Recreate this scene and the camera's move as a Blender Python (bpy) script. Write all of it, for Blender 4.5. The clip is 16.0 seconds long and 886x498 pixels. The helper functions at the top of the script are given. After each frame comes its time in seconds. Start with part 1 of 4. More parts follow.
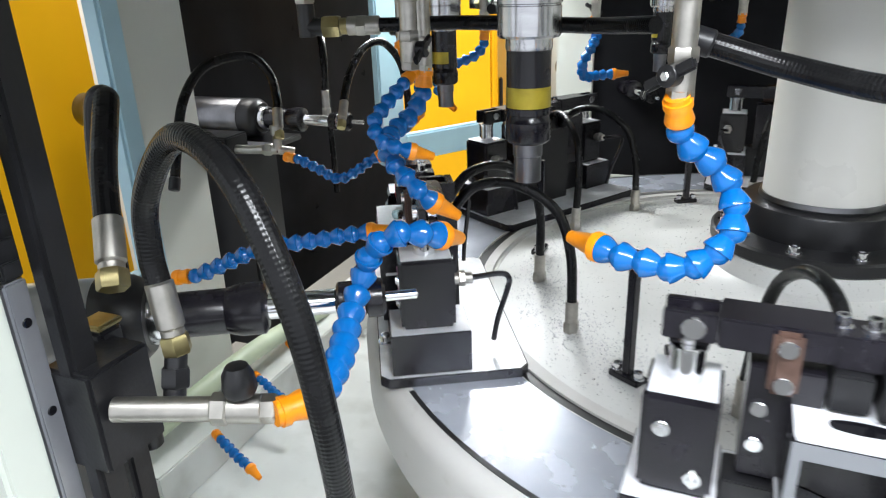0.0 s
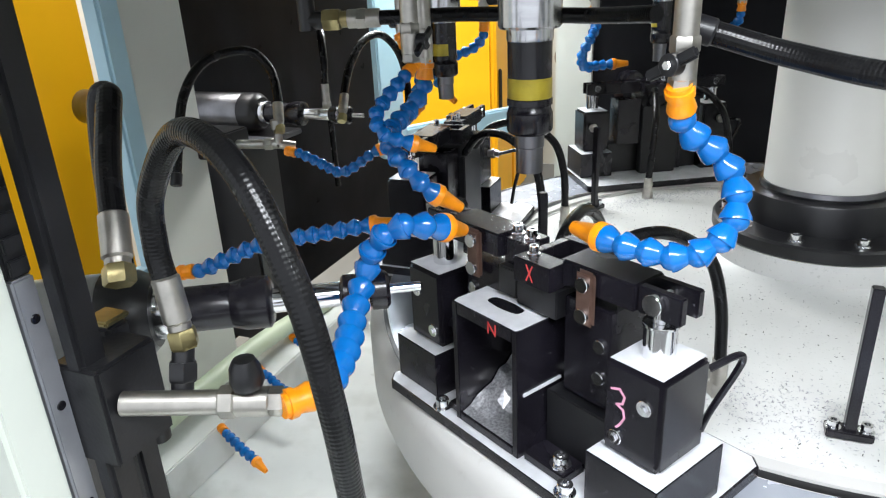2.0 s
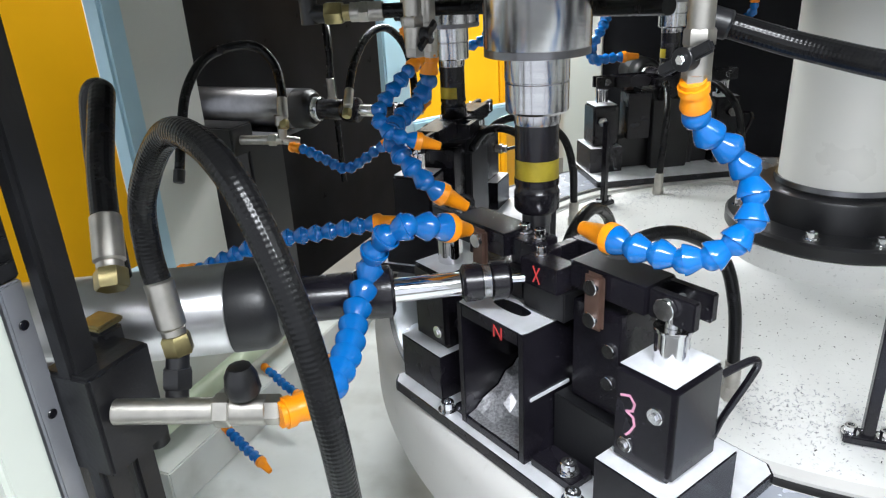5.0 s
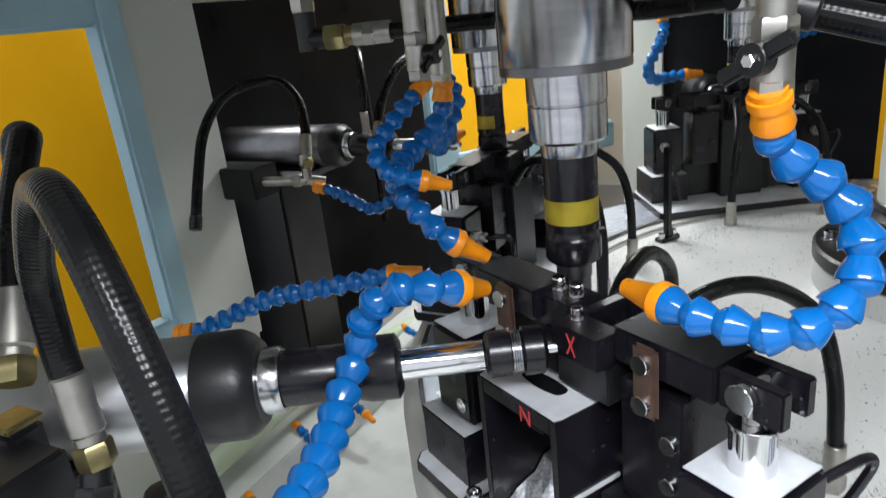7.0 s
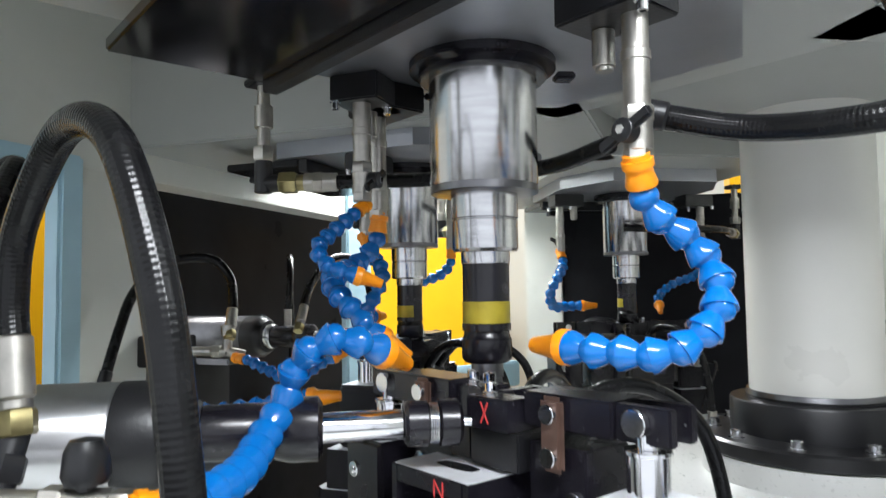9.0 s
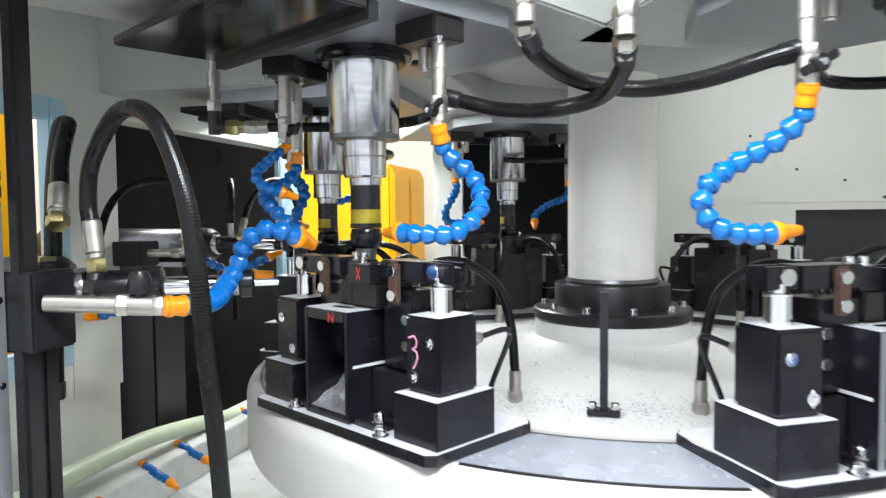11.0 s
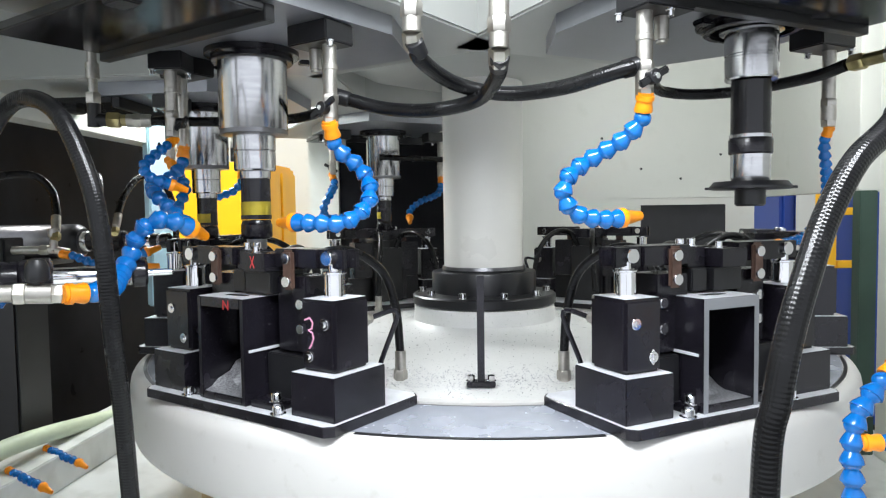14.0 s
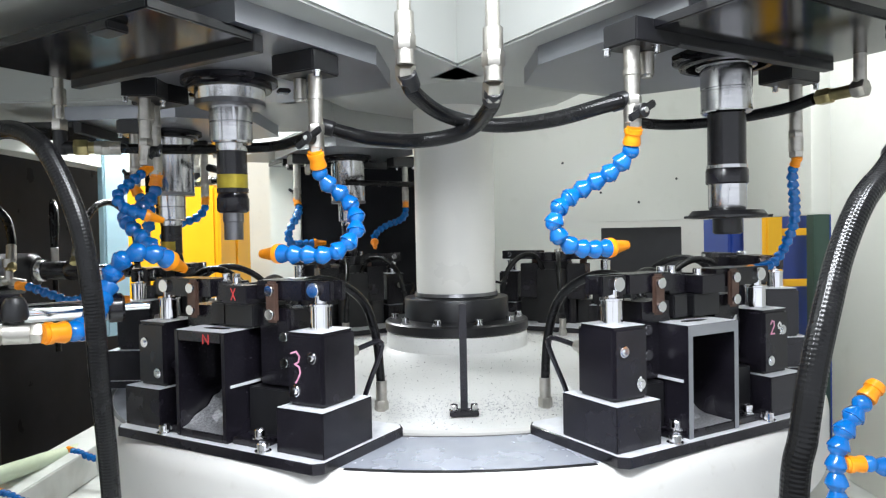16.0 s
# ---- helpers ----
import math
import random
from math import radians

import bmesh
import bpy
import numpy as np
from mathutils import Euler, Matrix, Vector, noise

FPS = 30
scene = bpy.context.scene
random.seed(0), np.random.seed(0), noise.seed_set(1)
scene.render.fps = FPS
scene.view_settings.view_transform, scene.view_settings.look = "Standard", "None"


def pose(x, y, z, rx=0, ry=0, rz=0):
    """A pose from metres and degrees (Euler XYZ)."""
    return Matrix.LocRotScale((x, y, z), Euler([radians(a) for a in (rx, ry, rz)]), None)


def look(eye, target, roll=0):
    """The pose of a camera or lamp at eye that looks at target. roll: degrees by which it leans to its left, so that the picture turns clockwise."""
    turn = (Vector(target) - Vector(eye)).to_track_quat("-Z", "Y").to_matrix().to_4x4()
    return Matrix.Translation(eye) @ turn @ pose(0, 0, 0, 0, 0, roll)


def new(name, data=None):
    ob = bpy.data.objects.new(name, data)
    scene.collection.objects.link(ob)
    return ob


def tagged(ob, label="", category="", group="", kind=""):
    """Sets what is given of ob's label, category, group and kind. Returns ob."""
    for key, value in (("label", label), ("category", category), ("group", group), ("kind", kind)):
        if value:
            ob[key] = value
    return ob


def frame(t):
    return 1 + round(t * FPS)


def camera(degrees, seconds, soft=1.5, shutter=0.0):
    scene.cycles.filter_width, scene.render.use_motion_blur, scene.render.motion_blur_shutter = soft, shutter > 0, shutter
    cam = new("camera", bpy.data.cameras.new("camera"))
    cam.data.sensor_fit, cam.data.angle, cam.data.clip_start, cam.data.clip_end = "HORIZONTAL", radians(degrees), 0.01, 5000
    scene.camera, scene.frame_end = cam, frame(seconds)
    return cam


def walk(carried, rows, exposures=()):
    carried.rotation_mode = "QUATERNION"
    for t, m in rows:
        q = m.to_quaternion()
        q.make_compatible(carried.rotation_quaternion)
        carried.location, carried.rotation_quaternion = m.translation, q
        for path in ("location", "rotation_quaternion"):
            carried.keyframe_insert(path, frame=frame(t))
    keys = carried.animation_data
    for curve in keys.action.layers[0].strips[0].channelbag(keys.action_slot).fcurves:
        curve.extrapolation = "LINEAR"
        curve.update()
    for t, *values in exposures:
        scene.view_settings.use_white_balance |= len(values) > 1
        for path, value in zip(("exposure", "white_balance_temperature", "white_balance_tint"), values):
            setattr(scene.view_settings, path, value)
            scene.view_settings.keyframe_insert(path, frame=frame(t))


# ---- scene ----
cam = camera(65.84, 16.0, soft=1.2, shutter=0.5)
PATH = [
    (0, (-0.1822, -1.3292, 0.5745), (-0.7182, -0.0387, 0.0292), -2.04),
    (0.5, (-0.1818, -1.3310, 0.5722), (-0.7168, -0.0407, 0.0254), -2.20),
    (1, (-0.1796, -1.3330, 0.5716), (-0.7159, -0.0441, 0.0227), -2.45),
    (1.5, (-0.1811, -1.3332, 0.5739), (-0.7196, -0.0487, 0.0168), -2.52),
    (2, (-0.1840, -1.3330, 0.5747), (-0.7196, -0.0487, 0.0147), -2.76),
    (2.5, (-0.1877, -1.3305, 0.5746), (-0.7242, -0.0477, 0.0118), -3.04),
    (3, (-0.1898, -1.3292, 0.5742), (-0.7264, -0.0468, 0.0106), -3.21),
    (3.5, (-0.1916, -1.3279, 0.5739), (-0.7286, -0.0458, 0.0102), -3.30),
    (4, (-0.1925, -1.3264, 0.5745), (-0.7308, -0.0451, 0.0101), -3.32),
    (6.3, (-0.1815, -1.2200, 0.5626), (-0.7823, 0.0291, -0.0109), -4.04),
    (6.5, (-0.1904, -1.1968, 0.5552), (-0.8178, 0.0471, -0.0007), -5.00),
    (7, (-0.1966, -1.1582, 0.5434), (-0.8888, 0.0754, 0.0441), -6.44),
    (7.5, (-0.1844, -1.1836, 0.5032), (-0.8548, 0.1404, 0.2855), -4.64),
    (8, (-0.1738, -1.2068, 0.4537), (-0.8090, 0.1516, 0.4177), -3.35),
    (8.5, (-0.1735, -1.2316, 0.4114), (-0.7595, 0.1450, 0.5197), -1.54),
    (9, (-0.1787, -1.2651, 0.3775), (-0.6951, 0.1405, 0.4655), -0.81),
    (9.5, (-0.1540, -1.3026, 0.3580), (-0.6350, 0.1180, 0.3812), -0.70),
    (9.7, (-0.1376, -1.3336, 0.3575), (-0.6104, 0.0899, 0.3593), -0.62),
    (11.8, (0.0964, -1.7344, 0.3428), (-0.2264, -0.2721, 0.2569), -0.59),
    (12, (0.0967, -1.7325, 0.3394), (-0.2060, -0.2657, 0.2570), -0.57),
    (12.5, (0.0821, -1.7309, 0.3384), (-0.1492, -0.2512, 0.2545), -0.53),
    (13, (0.0664, -1.7338, 0.3396), (-0.1119, -0.2468, 0.2553), -0.48),
    (13.5, (0.0438, -1.7341, 0.3404), (-0.0914, -0.2426, 0.2555), -0.52),
    (14, (0.0225, -1.7332, 0.3400), (-0.0857, -0.2392, 0.2610), -0.78),
    (14.5, (0.0062, -1.7355, 0.3405), (-0.0783, -0.2393, 0.2747), -0.82),
    (15, (-0.0094, -1.7345, 0.3428), (-0.0693, -0.2366, 0.2902), -0.90),
    (15.5, (-0.0215, -1.7342, 0.3470), (-0.0540, -0.2351, 0.3062), -0.98),
    (16, (-0.0349, -1.7316, 0.3557), (-0.0317, -0.2320, 0.3192), -1.14),
]
walk(cam, [(t, look(eye, target, roll)) for t, eye, target, roll in PATH],
     exposures=((0, 0.16), (4.2, 0.16), (6.3, -0.25), (7.5, -0.3), (8.3, -0.05), (9.0, 0.15), (9.7, 0.2), (11.8, 0.36), (12.5, 0.3), (13.5, 0.2), (16, 0.2)))

# ---- world and light ----
world = bpy.data.worlds.new("factory_air")
world.use_nodes = True
scene.world = world
bg = world.node_tree.nodes["Background"]
bg.inputs[0].default_value = (0.89, 0.94, 1.02, 1)
bg.inputs[1].default_value = 1.1
scene.view_settings.exposure = 0.0


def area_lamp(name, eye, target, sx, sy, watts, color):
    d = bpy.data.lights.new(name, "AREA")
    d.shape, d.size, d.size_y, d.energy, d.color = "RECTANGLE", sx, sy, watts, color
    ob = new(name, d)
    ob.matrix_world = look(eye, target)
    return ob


# assumed machine work lights: a tube over the operator side, one for the right wall
area_lamp("work_fill_light", (0.0, -1.38, 1.03), (-0.01, -1.2, 0.0), 1.1, 0.12, 34, (0.9, 0.945, 1.0))
area_lamp("work_fill_light", (0.6, -0.2, 1.02), (1.0, 0.4, 0.25), 0.12, 0.5, 10, (0.95, 0.98, 1.0))
# added fill at the rear left, no lamp known there
area_lamp("work_fill_light", (-1.0, 0.75, 0.95), (-0.3, 0.0, 0.1), 0.5, 0.12, 22, (0.95, 0.98, 1.0))


# fill added above the neighbouring machines to brighten them, no lamp known there
area_lamp("hall_fill", (-1.7, 0.6, 2.7), (-2.2, 1.0, 0.3), 1.4, 1.4, 150, (1.0, 0.98, 0.94))


# ---- materials ----
def mat(name, color, rough=0.5, metal=0.0, var=0.12, scale=30.0, bump=0.0, bscale=200.0, spots=None, coat=0.0, stretch=None, spec=0.5):
    m = bpy.data.materials.new(name)
    m.use_nodes = True
    nt = m.node_tree
    b = nt.nodes["Principled BSDF"]
    b.inputs["Roughness"].default_value = rough
    b.inputs["Metallic"].default_value = metal
    b.inputs["Coat Weight"].default_value = coat
    b.inputs["Specular IOR Level"].default_value = spec
    tc = nt.nodes.new("ShaderNodeTexCoord")
    src = tc.outputs["Object"]
    if stretch:
        mp = nt.nodes.new("ShaderNodeMapping")
        mp.inputs["Scale"].default_value = stretch
        nt.links.new(src, mp.inputs[0])
        src = mp.outputs[0]
    n1 = nt.nodes.new("ShaderNodeTexNoise")
    n1.inputs["Scale"].default_value = scale
    n1.inputs["Detail"].default_value = 6
    nt.links.new(src, n1.inputs["Vector"])
    ramp = nt.nodes.new("ShaderNodeValToRGB")
    c = color
    ramp.color_ramp.elements[0].position, ramp.color_ramp.elements[1].position = 0.3, 0.7
    ramp.color_ramp.elements[0].color = (c[0] * (1 - var), c[1] * (1 - var), c[2] * (1 - var), 1)
    ramp.color_ramp.elements[1].color = (min(1, c[0] * (1 + var)), min(1, c[1] * (1 + var)), min(1, c[2] * (1 + var)), 1)
    nt.links.new(n1.outputs[0], ramp.inputs[0])
    col = ramp.outputs[0]
    if spots:
        sc, lo, hi, sco, amount = spots
        n2 = nt.nodes.new("ShaderNodeTexNoise")
        n2.inputs["Scale"].default_value = sc
        n2.inputs["Detail"].default_value = 4
        nt.links.new(tc.outputs["Object"], n2.inputs["Vector"])
        mr = nt.nodes.new("ShaderNodeMapRange")
        mr.inputs[1].default_value, mr.inputs[2].default_value = lo, hi
        mr.inputs[4].default_value = amount
        nt.links.new(n2.outputs[0], mr.inputs[0])
        mix = nt.nodes.new("ShaderNodeMix")
        mix.data_type = "RGBA"
        mix.inputs["B"].default_value = (*sco, 1)
        nt.links.new(mr.outputs[0], mix.inputs["Factor"])
        nt.links.new(col, mix.inputs["A"])
        col = mix.outputs["Result"]
    nt.links.new(col, b.inputs["Base Color"])
    rr = nt.nodes.new("ShaderNodeMapRange")
    rr.inputs[3].default_value, rr.inputs[4].default_value = max(0.03, rough - (0.04 if metal > 0.9 else 0.1)), min(1, rough + (0.05 if metal > 0.9 else 0.12))
    nt.links.new(n1.outputs[0], rr.inputs[0])
    nt.links.new(rr.outputs[0], b.inputs["Roughness"])
    if bump:
        nb = nt.nodes.new("ShaderNodeTexNoise")
        nb.inputs["Scale"].default_value = bscale
        nt.links.new(src, nb.inputs["Vector"])
        bp = nt.nodes.new("ShaderNodeBump")
        bp.inputs["Strength"].default_value, bp.inputs["Distance"].default_value = bump, 0.002
        nt.links.new(nb.outputs[0], bp.inputs["Height"])
        nt.links.new(bp.outputs[0], b.inputs["Normal"])
    return m


def hose_mat(name, color):
    """Black rubber hose with rows of fine braided beads along it."""
    m = mat(name, color, 0.24, 0, 0.25, 60, spec=0.27)
    nt = m.node_tree
    b = nt.nodes["Principled BSDF"]
    uv = nt.nodes.new("ShaderNodeTexCoord")
    sep = nt.nodes.new("ShaderNodeSeparateXYZ")
    nt.links.new(uv.outputs["UV"], sep.inputs[0])

    def op(kind, a, value=None, other=None):
        n = nt.nodes.new("ShaderNodeMath")
        n.operation = kind
        nt.links.new(a, n.inputs[0])
        if other is not None:
            nt.links.new(other, n.inputs[1])
        elif value is not None:
            n.inputs[1].default_value = value
        return n.outputs[0]

    round_ = op("COSINE", op("MULTIPLY", sep.outputs[0], 2 * math.pi * 18))
    along_ = op("COSINE", op("MULTIPLY", sep.outputs[1], 2 * math.pi / 0.36))
    beads = op("MULTIPLY", op("ADD", round_, other=along_), 0.25)
    bp = nt.nodes.new("ShaderNodeBump")
    bp.inputs["Strength"].default_value, bp.inputs["Distance"].default_value = 0.5, 0.0005
    nt.links.new(beads, bp.inputs["Height"])
    nt.links.new(bp.outputs[0], b.inputs["Normal"])
    return m


BLACK = mat("black_oxide_steel", (0.0085, 0.0075, 0.011), 0.24, 0.0, 0.4, 14, 0.06, 300, (260, 0.69, 0.78, (0.4, 0.4, 0.42), 0.3), spec=0.5)
BLACKM = mat("black_matte_steel", (0.009, 0.009, 0.0105), 0.36, 0.0, 0.3, 20, 0.1, 250)
# overhead light on the fixture tops is put into this pale colour
TOPFACE = mat("lit_wet_ground_steel", (0.68, 0.69, 0.72), 0.35, 0.15, 0.12, 40, 0.05, 200)
STEEL = mat("ground_steel", (0.6, 0.6, 0.615), 0.19, 1.0, 0.08, 14, 0.015, 120, stretch=(1, 1, 9))
CYLSTEEL = mat("polished_cylinder_steel", (0.62, 0.62, 0.63), 0.3, 1.0, 0.1, 18, 0.02, 160)
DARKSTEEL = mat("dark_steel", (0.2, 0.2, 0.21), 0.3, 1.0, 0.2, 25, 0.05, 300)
CHROME = mat("chrome", (0.8, 0.8, 0.82), 0.1, 1.0, 0.05, 20)
NICKEL = mat("nickel_fitting", (0.48, 0.46, 0.42), 0.38, 1.0, 0.15, 60)
BRASS = mat("zinc_brass_fitting", (0.4, 0.34, 0.17), 0.32, 1.0, 0.2, 60)
ALU = mat("grey_machined_plate", (0.36, 0.37, 0.4), 0.32, 0.75, 0.1, 12, 0.03, 200)
TABLE = mat("cream_table_paint", (0.57, 0.56, 0.54), 0.4, 0, 0.04, 6, 0.02, 120, (38, 0.62, 0.75, (0.42, 0.4, 0.36), 0.35))
RINGM = mat("wet_blue_steel", (0.55, 0.58, 0.66), 0.25, 0.5, 0.1, 14, 0.03, 120)
HUB = mat("swarf_strewn_paint", (0.66, 0.66, 0.64), 0.4, 0, 0.05, 9, 0.04, 150, (190, 0.62, 0.7, (0.35, 0.35, 0.33), 0.4))
WALLW = mat("pale_enclosure_paint", (0.66, 0.67, 0.62), 0.42, 0, 0.04, 3, 0.02, 80, (12, 0.6, 0.8, (0.5, 0.5, 0.44), 0.3))
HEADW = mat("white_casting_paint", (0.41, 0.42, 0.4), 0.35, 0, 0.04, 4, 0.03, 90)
COLW = mat("pale_grey_column_paint", (0.72, 0.71, 0.665), 0.3, 0, 0.03, 5, 0.01, 60)
PANEL = mat("black_enclosure_panel", (0.014, 0.014, 0.016), 0.3, 0, 0.3, 6, 0.02, 60, spec=0.03)
PANE = mat("black_gloss_and_hole_shade", (0.006, 0.006, 0.008), 0.12, 0, 0.3, 5)
BLUEF = mat("pale_blue_frame_paint", (0.42, 0.62, 0.72), 0.4, 0, 0.06, 8)
YELLOW = mat("yellow_machine_paint", (0.95, 0.5, 0.004), 0.45, 0, 0.08, 3)
BLUE = mat("blue_acetal_plastic", (0.001, 0.125, 0.43), 0.16, 0, 0.12, 40, coat=0.3)
ORANGE = mat("orange_acetal_plastic", (0.95, 0.3, 0.006), 0.3, 0, 0.1, 40)
RUBBER = hose_mat("black_braided_hose", (0.006, 0.006, 0.0065))
GOLD = mat("worn_yellow_band", (0.42, 0.33, 0.03), 0.35, 0.3, 0.25, 40)
RUST = mat("brown_link_steel", (0.11, 0.065, 0.05), 0.4, 0.4, 0.25, 50)
RED = mat("red_marker", (0.6, 0.05, 0.05), 0.5, 0, 0.2, 60)
PINK = mat("pink_marker", (0.75, 0.35, 0.5), 0.5, 0, 0.2, 60)
WHITEM = mat("white_marker", (0.75, 0.75, 0.72), 0.5, 0, 0.1, 60)
TRAY = mat("wet_tray_paint", (0.62, 0.64, 0.62), 0.3, 0, 0.08, 5, 0.05, 40, (9, 0.5, 0.7, (0.36, 0.37, 0.34), 0.5))
GREENH = mat("pale_green_hose", (0.5, 0.58, 0.42), 0.4, 0, 0.06, 20)
TAN = mat("tan_base_paint", (0.45, 0.3, 0.12), 0.5, 0, 0.1, 6)
DGREEN = mat("dark_green_strip", (0.03, 0.06, 0.045), 0.45, 0, 0.15, 12)
BLUEM = mat("blue_machine_paint", (0.01, 0.05, 0.3), 0.4, 0, 0.1, 4)
FLOORM = mat("grey_shop_floor", (0.2, 0.2, 0.19), 0.5, 0, 0.15, 3)
SWARF = mat("aluminium_swarf", (0.46, 0.46, 0.48), 0.35, 0.6, 0.4, 300)
DIRT = mat("dark_swarf", (0.06, 0.06, 0.055), 0.5, 0.2, 0.3, 300)
PLASTW = mat("white_plastic", (0.5, 0.53, 0.48), 0.4, 0, 0.04, 10)


# ---- building helpers ----
def part(name, bm, material, parent=None, label="", smooth=True, m=None):
    me = bpy.data.meshes.new(name)
    bmesh.ops.recalc_face_normals(bm, faces=bm.faces)
    bm.to_mesh(me)
    bm.free()
    for mt in material if isinstance(material, (list, tuple)) else (material,):
        me.materials.append(mt)
    if smooth:
        me.polygons.foreach_set("use_smooth", [True] * len(me.polygons))
        me.set_sharp_from_angle(angle=radians(35))
    ob = new(name, me)
    if parent:
        ob.parent = parent
    if m is not None:
        ob.matrix_basis = m
    if label:
        tagged(ob, label)
    return ob


def share(name, me, parent, m):
    ob = new(name, me)
    ob.parent, ob.matrix_basis = parent, m
    return ob


def thing(name, m, label, category, group="", kind=""):
    ob = new(name)
    ob.matrix_basis = m
    ob.empty_display_size = 0.02
    return tagged(ob, label, category, group, kind)


def box(bm, lo, hi, bevel=0.0015, m=None, mi=0):
    lo, hi = Vector(lo), Vector(hi)
    r = bmesh.ops.create_cube(bm, size=1)
    mm = Matrix.Translation((lo + hi) / 2) @ Matrix.Diagonal((*(hi - lo), 1))
    bmesh.ops.transform(bm, verts=r["verts"], matrix=mm)
    vs = set(r["verts"])
    if bevel:
        es = [e for e in bm.edges if e.verts[0] in vs and e.verts[1] in vs]
        g = bmesh.ops.bevel(bm, geom=es, offset=bevel, segments=2, affect="EDGES", clamp_overlap=True)
        vs = {v for f in g["faces"] for v in f.verts} | {v for v in vs if v.is_valid}
    if m is not None:
        bmesh.ops.transform(bm, verts=list(vs), matrix=m)
    if mi:
        for f in {f for v in vs for f in v.link_faces}:
            f.material_index = mi
    return list(vs)


def bbox(lo, hi, bevel=0.0015):
    bm = bmesh.new()
    box(bm, lo, hi, bevel)
    return bm


def lathe(bm, prof, seg=32, m=None, mi=0):
    """Turns (radius, height) pairs about z."""
    rings = []
    for r, z in prof:
        if r < 1e-6:
            rings.append([bm.verts.new((0, 0, z))])
        else:
            rings.append([bm.verts.new((r * math.cos(2 * math.pi * k / seg), r * math.sin(2 * math.pi * k / seg), z)) for k in range(seg)])
    fs = []
    for a, b in zip(rings, rings[1:]):
        for k in range(seg):
            j = (k + 1) % seg
            if len(a) == 1 and len(b) == 1:
                continue
            if len(a) == 1:
                fs.append(bm.faces.new((a[0], b[k], b[j])))
            elif len(b) == 1:
                fs.append(bm.faces.new((a[k], a[j], b[0])))
            else:
                fs.append(bm.faces.new((a[k], a[j], b[j], b[k])))
    vs = [v for r in rings for v in r]
    if m is not None:
        bmesh.ops.transform(bm, verts=vs, matrix=m)
    for f in fs:
        f.material_index = mi
    return vs


def turned(prof, seg=32, m=None):
    bm = bmesh.new()
    lathe(bm, prof, seg, m)
    return bm


def along(p0, p1):
    """Pose at p0 with z towards p1."""
    p0, p1 = Vector(p0), Vector(p1)
    return Matrix.Translation(p0) @ (p1 - p0).to_track_quat("Z", "Y").to_matrix().to_4x4()


def rod(bm, p0, p1, r, seg=20, ch=0.0006, mi=0):
    l = (Vector(p1) - Vector(p0)).length
    ch = min(ch, r * 0.4, l * 0.4)
    return lathe(bm, [(0, 0), (r - ch, 0), (r, ch), (r, l - ch), (r - ch, l), (0, l)], seg, along(p0, p1), mi)


def spline(pts, n=8):
    """Catmull-Rom points through pts."""
    p = [Vector(q) for q in pts]
    p = [2 * p[0] - p[1]] + p + [2 * p[-1] - p[-2]]
    out = []
    for i in range(1, len(p) - 2):
        for k in range(n):
            t = k / n
            a, b, c, d = p[i - 1:i + 3]
            out.append(0.5 * (2 * b + (c - a) * t + (2 * a - 5 * b + 4 * c - d) * t * t + (3 * b - a - 3 * c + d) * t ** 3))
    out.append(p[-2])
    return out


def tube(bm, pts, r, seg=14, n=8, mi=0):
    ps = spline(pts, n)
    up = Vector((0.3, 0.2, 1)).normalized()
    rings = []
    for i, p in enumerate(ps):
        d = (ps[min(i + 1, len(ps) - 1)] - ps[max(i - 1, 0)]).normalized()
        x = up - d * up.dot(d)
        if x.length < 1e-3:
            x = d.orthogonal()
        x.normalize()
        up = x
        y = d.cross(x)
        rings.append([bm.verts.new(p + r * (math.cos(2 * math.pi * k / seg) * x + math.sin(2 * math.pi * k / seg) * y)) for k in range(seg)])
    uv = bm.loops.layers.uv.verify()
    run = 0.0
    for i, (a, b) in enumerate(zip(rings, rings[1:])):
        ahead = run + (ps[i + 1] - ps[i]).length / r
        for k in range(seg):
            f = bm.faces.new((a[k], a[(k + 1) % seg], b[(k + 1) % seg], b[k]))
            f.material_index = mi
            for lp, u, v in zip(f.loops, (k, k + 1, k + 1, k), (run, run, ahead, ahead)):
                lp[uv].uv = (u / seg, v)
        run = ahead
    bm.faces.new(rings[0])
    bm.faces.new(rings[-1])


def hexnut(bm, p0, p1, r, mi=0):
    l = (Vector(p1) - Vector(p0)).length
    lathe(bm, [(0, 0), (r * 0.9, 0), (r, l * 0.12), (r, l * 0.88), (r * 0.9, l), (0, l)], 6, along(p0, p1), mi)


def bolt_mesh():
    bm = bmesh.new()
    lathe(bm, [(0, 0), (0.0125, 0), (0.0125, 0.002), (0, 0.002)], 20)
    lathe(bm, [(0, 0.002), (0.0085, 0.002), (0.009, 0.003), (0.009, 0.0125), (0.0083, 0.0135), (0.005, 0.0135), (0.0045, 0.008), (0, 0.008)], 20)
    me = bpy.data.meshes.new("bolt")
    bmesh.ops.recalc_face_normals(bm, faces=bm.faces)
    bm.to_mesh(me)
    bm.free()
    me.materials.append(CHROME)
    return me


BOLT = bolt_mesh()


